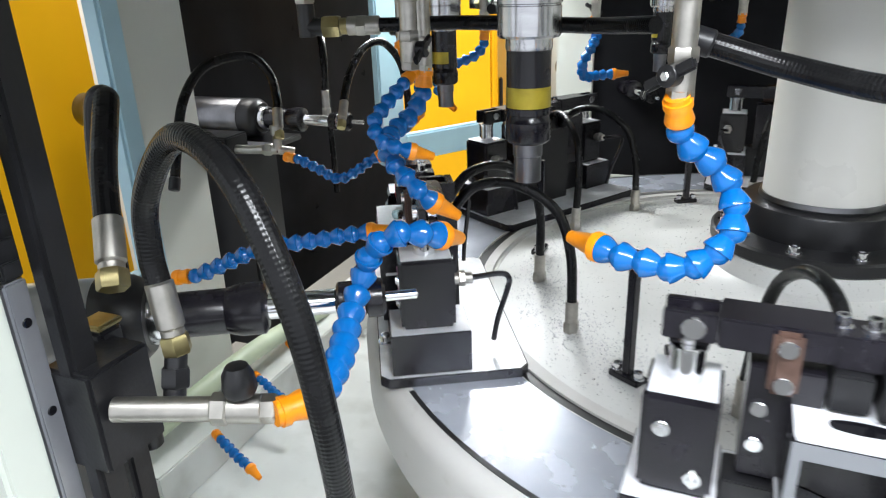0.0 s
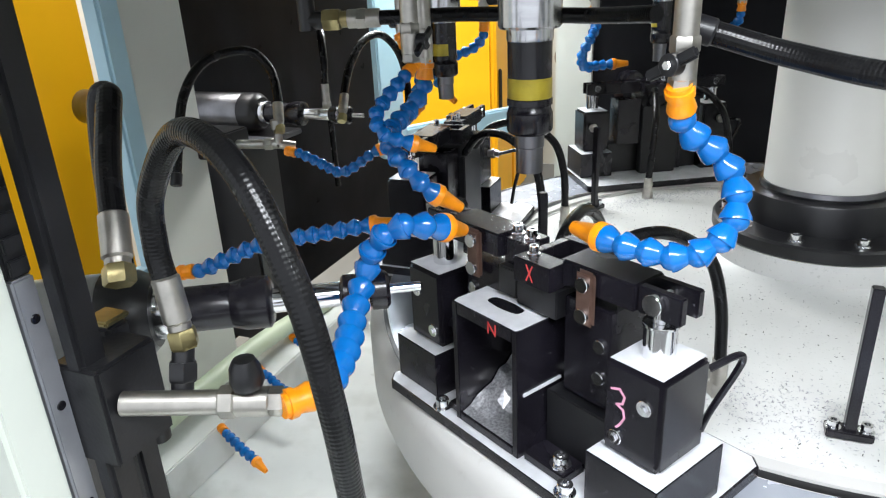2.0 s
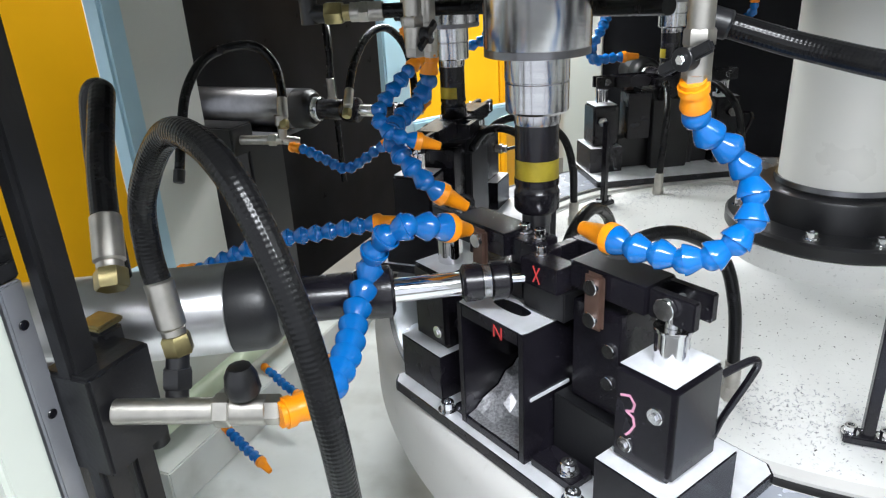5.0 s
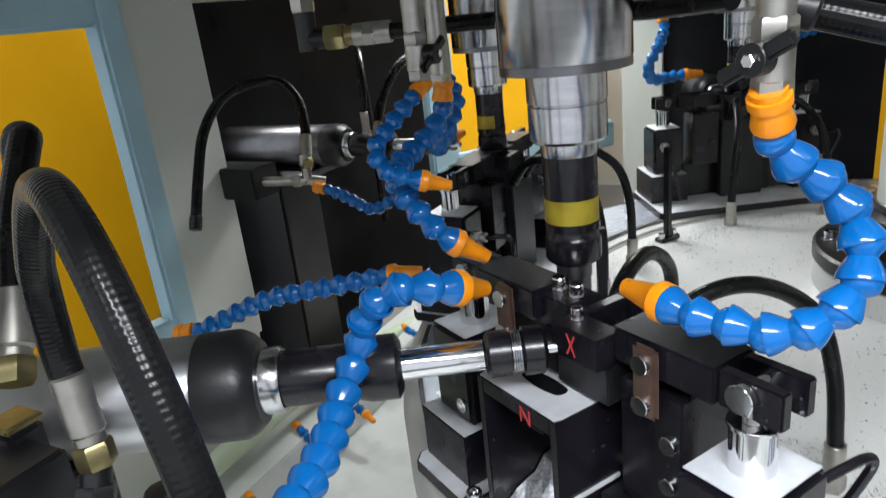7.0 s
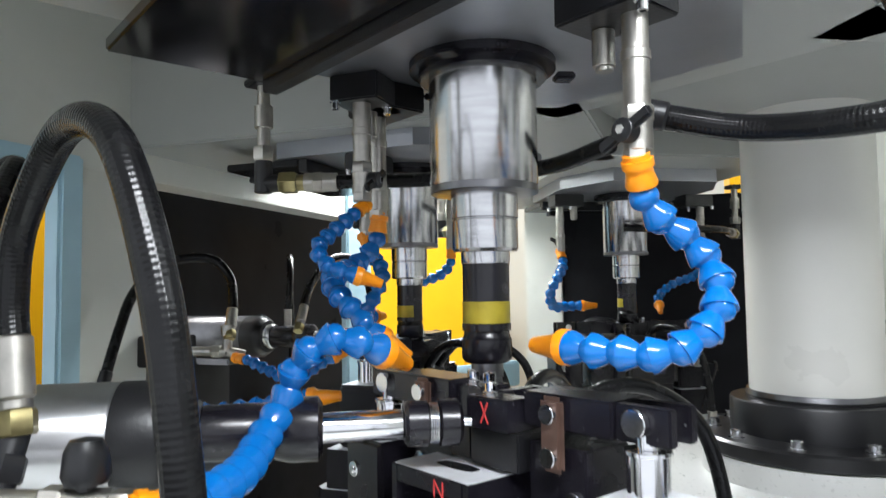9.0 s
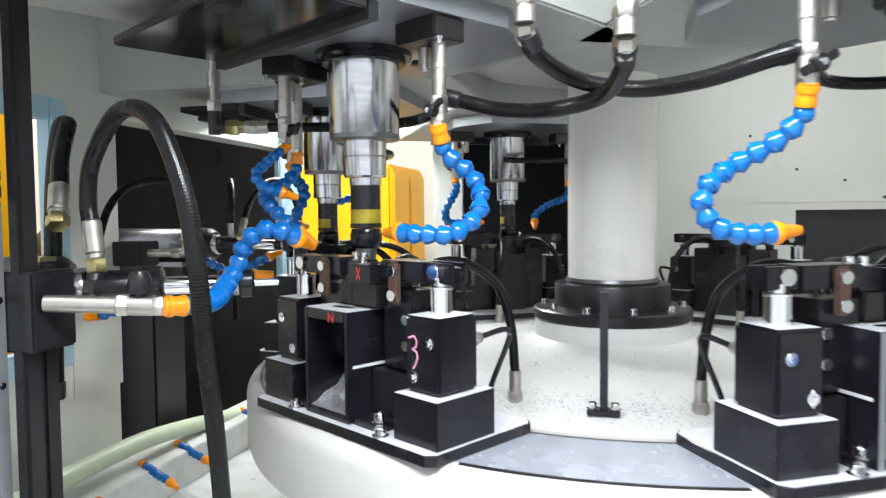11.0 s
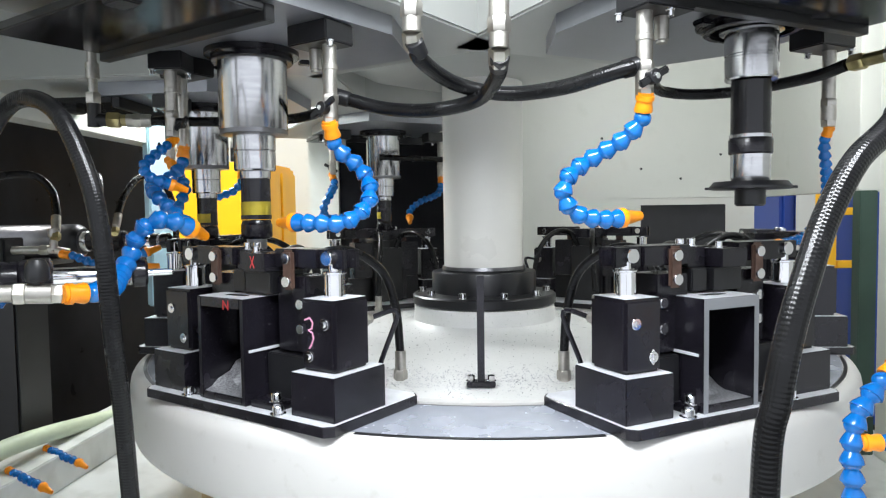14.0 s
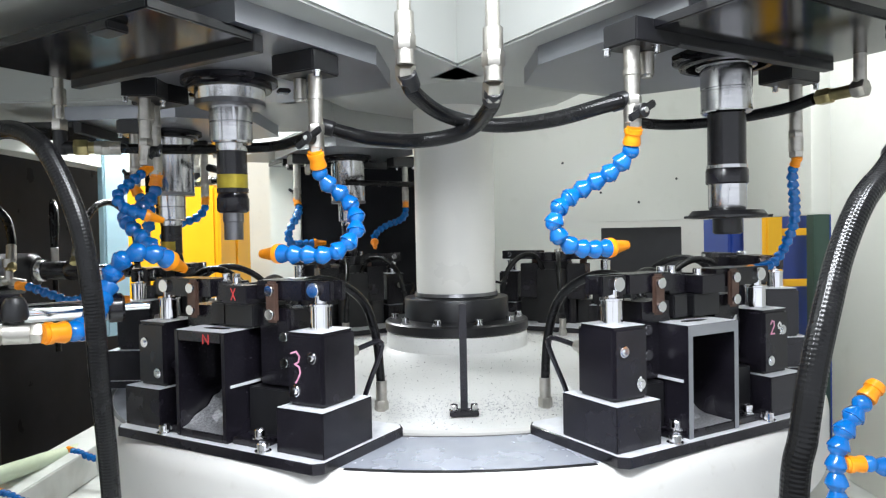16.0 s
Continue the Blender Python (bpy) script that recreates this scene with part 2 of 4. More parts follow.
def seg_mesh(name, mt, s=1.0):
    """One ball-and-socket piece of a jointed coolant hose, ball at the origin, socket along +z."""
    bm = bmesh.new()
    p = [(0.0, -0.0105), (0.0048, -0.0106), (0.0085, -0.0078), (0.0108, -0.0035), (0.0113, 0.0), (0.0102, 0.0034), (0.0082, 0.0058), (0.0077, 0.0068), (0.0084, 0.0080), (0.0104, 0.0118), (0.0125, 0.0164), (0.0131, 0.0192), (0.0131, 0.0202), (0.0114, 0.0204), (0.0105, 0.0180), (0.0, 0.0165)]
    lathe(bm, [(a * s, b * s) for a, b in p], 24)
    me = bpy.data.meshes.new(name)
    bmesh.ops.recalc_face_normals(bm, faces=bm.faces)
    bm.to_mesh(me)
    bm.free()
    me.materials.append(mt)
    me.polygons.foreach_set("use_smooth", [True] * len(me.polygons))
    me.set_sharp_from_angle(angle=radians(32))
    return me


SEG = {1.0: seg_mesh("hose_segment", BLUE)}


def coolant_hose(pts, m, label, size=1.25, start=0.0, group="jointed coolant hoses", cat="coolant hose"):
    """A jointed hose: orange threaded adapter, blue segments, orange nozzle along the given line."""
    root = thing("coolant_hose", m, label, cat, group)
    if size not in SEG:
        SEG[size] = seg_mesh("hose_segment", BLUE, size)
    ps = spline(pts, 24)
    step = 0.0205 * size
    marks, last = [ps[0]], ps[0]
    for q in ps[1:]:
        while (q - last).length >= step:
            last = last + (q - last).normalized() * step
            marks.append(last.copy())
    k = size
    d0 = (marks[1] - marks[0]).normalized()
    q = k * 0.92
    bm = turned([(0, -0.014 * q), (0.0105 * q, -0.014 * q), (0.0105 * q, -0.010 * q), (0.0125 * q, -0.0098 * q), (0.0125 * q, -0.0035 * q), (0.0108 * q, -0.003 * q), (0.0108 * q, 0.001 * q), (0.0128 * q, 0.010 * q), (0.012 * q, 0.0125 * q), (0, 0.011 * q)], 20)
    part("adapter", bm, ORANGE, root, "orange threaded adapter", m=along(marks[0], marks[0] + d0))
    for a, b in zip(marks[1:-2], marks[2:-1]):
        share("segment", SEG[size], root, along(a, b))
    a, b = marks[-2], marks[-1]
    e = a + (b - a).normalized() * 0.05 * k
    bm = turned([(0, -0.009 * k), (0.006 * k, -0.0095 * k), (0.0115 * k, -0.004 * k), (0.0135 * k, 0.001 * k), (0.0138 * k, 0.008 * k), (0.0118 * k, 0.0105 * k), (0.0105 * k, 0.012 * k), (0.0062 * k, 0.040 * k), (0.0045 * k, 0.040 * k), (0.004 * k, 0.03 * k), (0, 0.03 * k)], 24)
    part("nozzle", bm, ORANGE, root, "tapered orange nozzle", m=along(a, e))
    return root


# ---- poses of the six stations ----
def station(deg):
    """Pose with x outwards along the radius, y along the turn, z up."""
    return pose(0, 0, 0, 0, 0, deg)


TOP = 0.024

# ---- rotary table ----
table = thing("rotary_table", pose(0, 0, 0), "large round cream-painted rotary indexing table with grooved rim", "rotary table")
bm = turned([(0, -0.02), (0.585, -0.02), (0.585, TOP - 0.006), (0.592, TOP - 0.006), (0.592, TOP), (0.612, TOP), (0.612, TOP - 0.012), (0.632, TOP - 0.012), (0.632, TOP), (0.80, TOP), (0.809, TOP - 0.003), (0.816, TOP - 0.009), (0.821, TOP - 0.018), (0.823, TOP - 0.03), (0.823, -0.092), (0.819, -0.104), (0.81, -0.111), (0.70, -0.112), (0, -0.112)], 160)
part("table_top", bm, TABLE, table)
part("wear_ring", turned([(0.634, TOP + 0.0002), (0.789, TOP + 0.0002), (0.789, TOP + 0.0008), (0.634, TOP + 0.0008)], 160), RINGM, table, "bluish wet wear ring between the grooves")
bm = turned([(0, -0.015), (0.585, 0.016), (0.47, 0.034), (0.36, 0.042), (0.25, 0.052), (0.19, 0.066), (0.178, 0.075), (0.176, 0.112), (0, 0.114)], 120)
part("hub", bm, HUB, table, "pale raised hub strewn with metal chips")
part("groove_seal", turned([(0.6125, TOP - 0.007), (0.6315, TOP - 0.007), (0.6315, TOP - 0.004), (0.6125, TOP - 0.004)], 160), BLACKM, table, "black rubber seal in the table groove")
for k in range(6):
    bm = bmesh.new()
    ring = []
    for i in range(25):
        a = radians(-90 + 60 * k - 13 + 26 * i / 24)
        ring.append([bm.verts.new((r * math.cos(a), r * math.sin(a), z)) for r, z in ((0.79, TOP - 0.002), (0.79, TOP + 0.0014), (0.797, TOP + 0.0014), (0.797, TOP - 0.002))])
    for p, q in zip(ring, ring[1:]):
        for i in range(4):
            bm.faces.new((p[i], p[(i + 1) % 4], q[(i + 1) % 4], q[i]))
    part("rim_seal", bm, BLACKM, table, "black rubber strip between the fixtures")

column = thing("column", pose(0, 0, 0), "pale grey painted central column with black bolted flange", "column")
part("shaft", turned([(0, 0.19), (0.1, 0.19), (0.1, 1.2), (0, 1.2)], 64), COLW, column)
part("flange", turned([(0, 0.1145), (0.178, 0.1145), (0.18, 0.117), (0.18, 0.135), (0.176, 0.139), (0.131, 0.142), (0.131, 0.19), (0.129, 0.194), (0.105, 0.195), (0.105, 0.199), (0, 0.199)], 72), BLACKM, column, "black oiled flange ring")
part("wiper_ring", turned([(0.1005, 0.1992), (0.106, 0.1992), (0.104, 0.207), (0.1005, 0.207)], 64), DARKSTEEL, column)
for k in range(10):
    a = 2 * math.pi * k / 10
    share("bolt", BOLT, column, pose(0.156 * math.cos(a), 0.156 * math.sin(a), 0.139))

# chips lying on the hub
bm = bmesh.new()
rnd = random.Random(3)
for k in range(16000):
    a = rnd.uniform(0, 2 * math.pi)
    band = rnd.random() < 0.9
    r = rnd.gauss(0.49, 0.032) if band else rnd.uniform(0.2, 0.57)
    r = min(max(r, 0.195), 0.575)
    z = np.interp(r, (0.19, 0.25, 0.36, 0.47, 0.585), (0.066, 0.052, 0.042, 0.034, 0.016)) + 0.0006
    s, w = rnd.uniform(0.0009, 0.0027) * (1 if band else 0.7), rnd.uniform(0.0004, 0.001)
    mm = pose(r * math.cos(a), r * math.sin(a), z, rnd.uniform(-25, 25), rnd.uniform(-25, 25), rnd.uniform(0, 360))
    vs = [bm.verts.new(mm @ Vector(q)) for q in ((-s, -w, 0), (s, -w * 0.6, 0.0006), (s * 0.8, w, 0.001), (-s * 0.6, w * 0.8, 0.0004))]
    bm.faces.new(vs).material_index = 0 if band else 1
chips = part("metal_chips", bm, (SWARF, DIRT), None, smooth=False)
tagged(chips, "scattered bright metal chips lying on the hub", "metal chips", kind="stuff")


def post_maker(deg):
    root = thing("table_post", station(deg) @ pose(0.515, 0, 0.028), "slim black upright post bolted to the table hub", "post", "posts on the table")
    part("rod", bbox((-0.0065, -0.0065, 0.008), (0.0065, 0.0065, 0.2), 0.0012), BLACK, root)
    part("foot", bbox((-0.012, -0.026, 0), (0.012, 0.026, 0.010), 0.0015), BLACK, root)
    for y in (-0.018, 0.018):
        share("bolt", BOLT, root, pose(0, y, 0.009) @ Matrix.Diagonal((0.75, 0.75, 0.8, 1)))
    return root


posts = [post_maker(-90 + 60 * k) for k in range(6)]


# ---- clamping fixtures ----
def glyph_mesh(strokes, w, h, width=0.0016):
    """A hand-drawn mark in strokes, in the y-z plane facing +x, as flat ribbons."""
    bm = bmesh.new()
    for st in strokes:
        for (y0, z0), (y1, z1) in zip(st, st[1:]):
            a, b = Vector((0, y0 * w, z0 * h)), Vector((0, y1 * w, z1 * h))
            d = (b - a).normalized()
            n = Vector((0, -d.z, d.y)) * width / 2
            a, b = a - d * width * 0.3, b + d * width * 0.3
            vs = [bm.verts.new(q + Vector((x, 0, 0))) for x in (0, 0.0006) for q in (a - n, a + n, b + n, b - n)]
            bm.faces.new(vs[4:])
            for i in range(4):
                bm.faces.new((vs[i], vs[(i + 1) % 4], vs[4 + (i + 1) % 4], vs[4 + i]))
    return bm


THREE = [[(-.4, .9), (.1, 1), (.4, .8), (.3, .55), (-.05, .45), (.35, .35), (.45, .1), (.2, -.2), (.0, -.35)]]
TWO = [[(-.4, .75), (-.1, 1), (.3, .9), (.35, .6), (-.35, 0), (.4, 0)]]
NINE = [[(.3, .6), (-.2, .5), (-.35, .75), (0, 1), (.3, .85), (.3, .5), (.15, 0)]]
LETTER_N = [[(-.5, 0), (-.5, 1), (.5, 0), (.5, 1)]]
LETTER_X = [[(-.5, 0), (.5, 1)], [(-.5, 1), (.5, 0)]]
EIGHT = [[(0, .5), (-.3, .75), (0, 1), (.3, .75), (0, .5), (-.35, .25), (0, 0), (.35, .25), (0, .5)]]


def clamp_tower(root, s):
    """Pedestal, cylinder block, piston and clamp arm on one side; s is +1 or -1 along the turn."""
    ym, yi, yo = 0.169 * s, 0.128 * s, 0.216 * s
    part("pedestal", bbox((-0.053, min(yi, yo), 0.0162), (0.063, max(yi, yo), 0.082), 0.0012), BLACK, root)
    # pale sheets paint the overhead light onto pedestal and block tops
    part("pedestal_top", bbox((-0.052, min(yi, yo) + 0.001, 0.0821), (0.062, max(yi, yo) - 0.001, 0.0827), 0.0003), TOPFACE, root, "ground top face of the pedestal, overhead light in its colour")
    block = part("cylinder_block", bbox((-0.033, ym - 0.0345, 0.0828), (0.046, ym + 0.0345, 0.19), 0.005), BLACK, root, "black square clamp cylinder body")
    part("block_cap", bbox((-0.0295, ym - 0.031, 0.1901), (0.0425, ym + 0.031, 0.1907), 0.0003), TOPFACE, block, "ground cap face, overhead light in its colour")
    bm = bmesh.new()
    rod(bm, (0.0065, ym, 0.1905), (0.0065, ym, 0.226), 0.0165, 28)
    rod(bm, (0.0065, ym, 0.226), (0.0065, ym, 0.2295), 0.0185, 28)
    rod(bm, (0.0065, ym, 0.2295), (0.0065, ym, 0.256), 0.009, 20)
    part("piston", bm, CHROME, root, "chromed clamp piston")
    for y, z in ((0.015, 0.155), (-0.017, 0.105)):
        bm = bmesh.new()
        rod(bm, (0.0455, ym + y * s, z), (0.0485, ym + y * s, z), 0.0085, 18)
        rod(bm, (0.0485, ym + y * s, z), (0.051, ym + y * s, z), 0.0045, 6)
        part("plug", bm, CHROME, block, "bright hexagon plug")
    # elbow fitting with bent steel line towards the hub
    bm = bmesh.new()
    rod(bm, (-0.032, ym + 0.012 * s, 0.15), (-0.06, ym + 0.012 * s, 0.15), 0.0085, 14)
    hexnut(bm, (-0.04, ym + 0.012 * s, 0.15), (-0.05, ym + 0.012 * s, 0.15), 0.012)
    part("fitting", bm, NICKEL, root)
    bm = bmesh.new()
    y = ym + 0.012 * s
    tube(bm, [(-0.06, y, 0.15), (-0.1, y + 0.012 * s, 0.158), (-0.112, y + 0.014 * s, 0.15), (-0.11, y + 0.008 * s, 0.128), (-0.1, y - 0.01 * s, 0.075), (-0.095, y - 0.02 * s, 0.035)], 0.0042, 10)
    part("line", bm, BLACK, root, "thin black bent hydraulic line")
    # clamp arm: fork at the piston, heel over the workpiece
    yo, yi, ye = ym + 0.025 * s, 0.05 * s, ym - 0.0238 * s
    for x in (-0.0275, 0.0):
        part("fork_prong", bbox((x + 0.004, min(yo, ye), 0.2335), (x + 0.0145, max(yo, ye), 0.2625), 0.0015), BLACK, root)
    bm = bmesh.new()
    box(bm, (-0.0295, min(ym - 0.024 * s, yi), 0.233), (0.0185, max(ym - 0.024 * s, yi), 0.263), 0.002)
    part("clamp_arm", bm, BLACK, root, "black clamp arm")
    bm = bmesh.new()
    rod(bm, (-0.028, ym - 0.003 * s, 0.2495), (0.0195, ym - 0.003 * s, 0.2495), 0.0085, 20)
    rod(bm, (0.0146, ym - 0.003 * s, 0.2495), (0.0215, ym - 0.003 * s, 0.2495), 0.011, 20)
    part("pivot_pin", bm, CHROME, root, "bright pivot pin")
    # link plate with two pins
    yl = 0.088 * s
    part("link", bbox((0.0188, yl - 0.0125, 0.199), (0.0275, yl + 0.0125, 0.262), 0.004), RUST, root, "brown steel link plate")
    for z in (0.212, 0.248):
        bm = bmesh.new()
        rod(bm, (0.025, yl, z), (0.032, yl, z), 0.0085, 20)
        part("link_pin", bm, CHROME, root)
    # bracket under the link
    part("bracket", bbox((-0.046, min(0.052 * s, 0.115 * s), 0.1), (0.014, max(0.052 * s, 0.115 * s), 0.219), 0.0015), BLACK, root)
    for z in (0.137, 0.176):
        bm = bmesh.new()
        rod(bm, (0.0135, 0.103 * s, z), (0.018, 0.103 * s, z), 0.008, 18)
        part("bracket_screw", bm, CHROME, root)


def fixture(deg, marks):
    root = thing("clamping_fixture", station(deg) @ pose(0.72, 0, TOP), "black steel clamping fixture with two hydraulic clamp towers", "fixture", "fixtures on the rotary table")
    # base plate with clipped corners
    bm = bmesh.new()
    c, a, b, l = 0.012, -0.138, 0.082, 0.223
    out = [(a + c, -l), (b - c, -l), (b, -l + c), (b, l - c), (b - c, l), (a + c, l), (a, l - c), (a, -l + c)]
    lo = [bm.verts.new((x, y, 0.0004)) for x, y in out]
    hi = [bm.verts.new((x, y, 0.0162)) for x, y in out]
    bm.faces.new(lo)
    bm.faces.new(hi)
    for i in range(8):
        bm.faces.new((lo[i], lo[(i + 1) % 8], hi[(i + 1) % 8], hi[i]))
    bmesh.ops.bevel(bm, geom=[e for e in bm.edges if abs(e.verts[0].co.z - e.verts[1].co.z) < 1e-6], offset=0.001, segments=1, affect="EDGES")
    base = part("base_plate", bm, BLACK, root, "black base plate with wet top painted as brightly lit")
    # thin pale sheet paints the overhead light onto the plate top
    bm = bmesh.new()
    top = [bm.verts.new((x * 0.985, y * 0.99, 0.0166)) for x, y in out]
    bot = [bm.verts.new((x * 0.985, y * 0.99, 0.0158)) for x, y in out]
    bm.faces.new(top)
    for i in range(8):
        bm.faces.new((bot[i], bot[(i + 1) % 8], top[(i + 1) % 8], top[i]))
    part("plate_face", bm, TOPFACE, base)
    for s in (1, -1):
        clamp_tower(root, s)
        for x, y in ((0.05, 0.083), (0.07, 0.108)):
            share("bolt", BOLT, root, pose(x, y * s, 0.0166 + (0.012 if y < 0.1 else 0)))
        part("clamp_lug", bbox((0.028, 0.038 if s > 0 else -0.1, 0.0166), (0.064, 0.1 if s > 0 else -0.0815, 0.0285), 0.0015), BLACK, root)
    # square box frame: four walls round an opening that faces outwards
    bm = bmesh.new()
    w, z0, z1, x0, x1 = 0.0565, 0.0168, 0.1855, -0.03, 0.0705
    box(bm, (x0, -w, z0), (x1, -w + 0.009, z1), 0.001)
    box(bm, (x0, w - 0.009, z0), (x1, w, z1), 0.001)
    box(bm, (x0, -w + 0.009, z1 - 0.016), (x1, w - 0.009, z1), 0.001)
    box(bm, (x0, -w + 0.009, z0), (x1, w - 0.009, z0 + 0.012), 0.001)
    box(bm, (x0, -w + 0.009, z0 + 0.012), (x0 + 0.006, w - 0.009, z1 - 0.016), 0.0005)
    frame_part = part("box_frame", bm, BLACK, root, "black square box frame, open at the front", m=pose(0, -0.022, 0))
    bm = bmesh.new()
    # top face with a slot, overhead light put into its pale colour
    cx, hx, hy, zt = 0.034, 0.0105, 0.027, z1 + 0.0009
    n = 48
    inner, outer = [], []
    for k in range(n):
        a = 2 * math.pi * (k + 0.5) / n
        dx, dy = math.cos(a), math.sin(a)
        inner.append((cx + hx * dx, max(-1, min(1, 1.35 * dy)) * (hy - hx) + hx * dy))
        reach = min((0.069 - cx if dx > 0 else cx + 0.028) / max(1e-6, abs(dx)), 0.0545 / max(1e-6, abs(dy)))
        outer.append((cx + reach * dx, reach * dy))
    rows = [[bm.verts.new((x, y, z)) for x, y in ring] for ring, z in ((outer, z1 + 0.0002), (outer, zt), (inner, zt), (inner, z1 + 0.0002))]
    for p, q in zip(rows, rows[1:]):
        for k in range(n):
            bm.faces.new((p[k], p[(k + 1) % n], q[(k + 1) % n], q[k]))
    part("frame_face", bm, TOPFACE, frame_part, "ground face with a slot, overhead light in its colour")
    bm = bmesh.new()
    # flat black sheet paints the darkness inside the slot
    box(bm, (0.022, -0.028, z1 + 0.0002), (0.046, 0.028, z1 + 0.0005), 0)
    part("slot", bm, PANE, frame_part)
    bm = bmesh.new()
    rr = random.Random(int(deg) + 500)
    grid = [[bm.verts.new((-0.022 + 0.09 * i / 7, -0.046 + 0.092 * j / 8, z0 + 0.0125 + max(0.0, 0.05 - 0.055 * i / 7 - 0.004 * j + rr.uniform(-0.004, 0.004)))) for j in range(9)] for i in range(8)]
    for i in range(7):
        for j in range(8):
            bm.faces.new((grid[i][j], grid[i + 1][j], grid[i + 1][j + 1], grid[i][j + 1]))
    part("swarf", bm, SWARF, frame_part, "pile of wet grey swarf inside the box", False)
    if deg == -60:
        for lo, hi in (((x1 + 0.0002, -w, z0), (x1 + 0.001, -w + 0.009, z1)), ((x1 + 0.0002, w - 0.009, z0), (x1 + 0.001, w, z1)), ((x1 + 0.0002, -w + 0.009, z1 - 0.016), (x1 + 0.001, w - 0.009, z1))):
            part("worn_edge", bbox(lo, hi, 0), ALU, frame_part, "bare worn steel front edge")
    # ledge on the sides of the frame
    for s in (1, -1):
        part("ledge", bbox((0.0, 0.0348 if s > 0 else -0.0808, 0.1), (0.062, 0.0368 if s > 0 else -0.0788, 0.1045), 0.0004), TOPFACE, root)
        part("side_block", bbox((-0.02, 0.037 if s > 0 else -0.127, 0.0168), (0.026, 0.127 if s > 0 else -0.081, 0.097), 0.0015), BLACKM, root)
    # rear wall block and workpiece seat
    part("seat_block", bbox((-0.058, -0.05, 0.0168), (-0.0305, 0.05, 0.2), 0.002), BLACKM, root)
    bm = bmesh.new()
    box(bm, (-0.048, -0.012, 0.19), (0.026, 0.05, 0.2255), 0.0015)
    part("seat", bm, BLACKM, root)
    # jig frame marked with a letter: open rectangle
    bm = bmesh.new()
    a0, a1, b0, b1, c0, c1 = -0.055, 0.037, -0.005, 0.0495, 0.2265, 0.2555
    box(bm, (a0, b0, c0), (a0 + 0.012, b1, c1), 0.001)
    box(bm, (a1 - 0.03, b0, c0), (a1, b1, c1), 0.001)
    box(bm, (a0 + 0.012, b0, c0), (a1 - 0.03, b0 + 0.012, c1), 0.001)
    box(bm, (a0 + 0.012, b1 - 0.012, c0), (a1 - 0.03, b1, c1), 0.001)
    jig = part("jig_frame", bm, BLACK, root, "black jig frame with a square opening")
    share("bolt", BOLT, jig, pose(0.018, 0.008, 0.2555) @ Matrix.Diagonal((0.6, 0.6, 0.8, 1)))
    if deg == -120:
        part("mark", glyph_mesh(LETTER_X, 0.009, 0.018), RED, jig, "red letter mark", False, pose(0.0373, 0.02, 0.2325))
        part("mark", glyph_mesh(LETTER_N, 0.012, 0.014), RED, frame_part, "red letter mark", False, pose(0.0708, 0.016, 0.1675))
    # second arm block with cap screws on the other side
    bm = bmesh.new()
    box(bm, (-0.03, -0.0495, 0.2265), (0.01, -0.012, 0.2585), 0.0015)
    part("arm_block", bm, BLACK, root)
    for y in (-0.046, -0.022):
        share("bolt", BOLT, root, pose(-0.01, y, 0.2585) @ Matrix.Diagonal((0.7, 0.7, 0.9, 1)))
    part("finger", bbox((-0.02, -0.05, 0.19), (0.02, -0.018, 0.2263), 0.002), BLACKM, root)
    for s, strokes, mtl, sz, dy, dz in marks:
        part("mark", glyph_mesh(strokes, sz * 0.6, sz, 0.0024), mtl, root, "hand-written marker number", False, pose(0.0465, 0.169 * s + dy, dz))
    # pressure hoses arching from the fixture towards the hub
    for s in (1, -1):
        bm = bmesh.new()
        tube(bm, [(-0.05, 0.03 * s, 0.20), (-0.09, 0.04 * s, 0.245), (-0.15, 0.062 * s, 0.25), (-0.21, 0.085 * s, 0.21), (-0.232, 0.098 * s, 0.14), (-0.235, 0.105 * s, 0.055)], 0.0082, 12)
        part("pressure_hose", bm, RUBBER, root, "arched black rubber pressure hose")
        bm = bmesh.new()
        rod(bm, (-0.235, 0.105 * s, 0.0), (-0.235, 0.105 * s, 0.06), 0.0105, 16)
        hexnut(bm, (-0.235, 0.105 * s, 0.004), (-0.235, 0.105 * s, 0.024), 0.013)
        part("ferrule", bm, NICKEL, root)
    return root


MARK_A = [(1, THREE, PINK, 0.034, -0.016, 0.129)]
MARK_B = [(1, TWO, PINK, 0.022, -0.012, 0.15), (1, NINE, WHITEM, 0.02, 0.007, 0.148), (1, EIGHT, WHITEM, 0.014, -0.017, 0.098), (-1, EIGHT, WHITEM, 0.02, 0.017, 0.095)]
ANGLES = (-120, -60, 0, 60, 120, 180)
HEADS = (-120, -60, 120, 180)
fixtures = [fixture(d, MARK_A if d == -120 else MARK_B if d == -60 else []) for d in ANGLES]


# ---- spindles over the stations ----
QUILL = {-120: (0.677, -0.06, -0.032), -60: (0.781, 0.025, 0.042)}


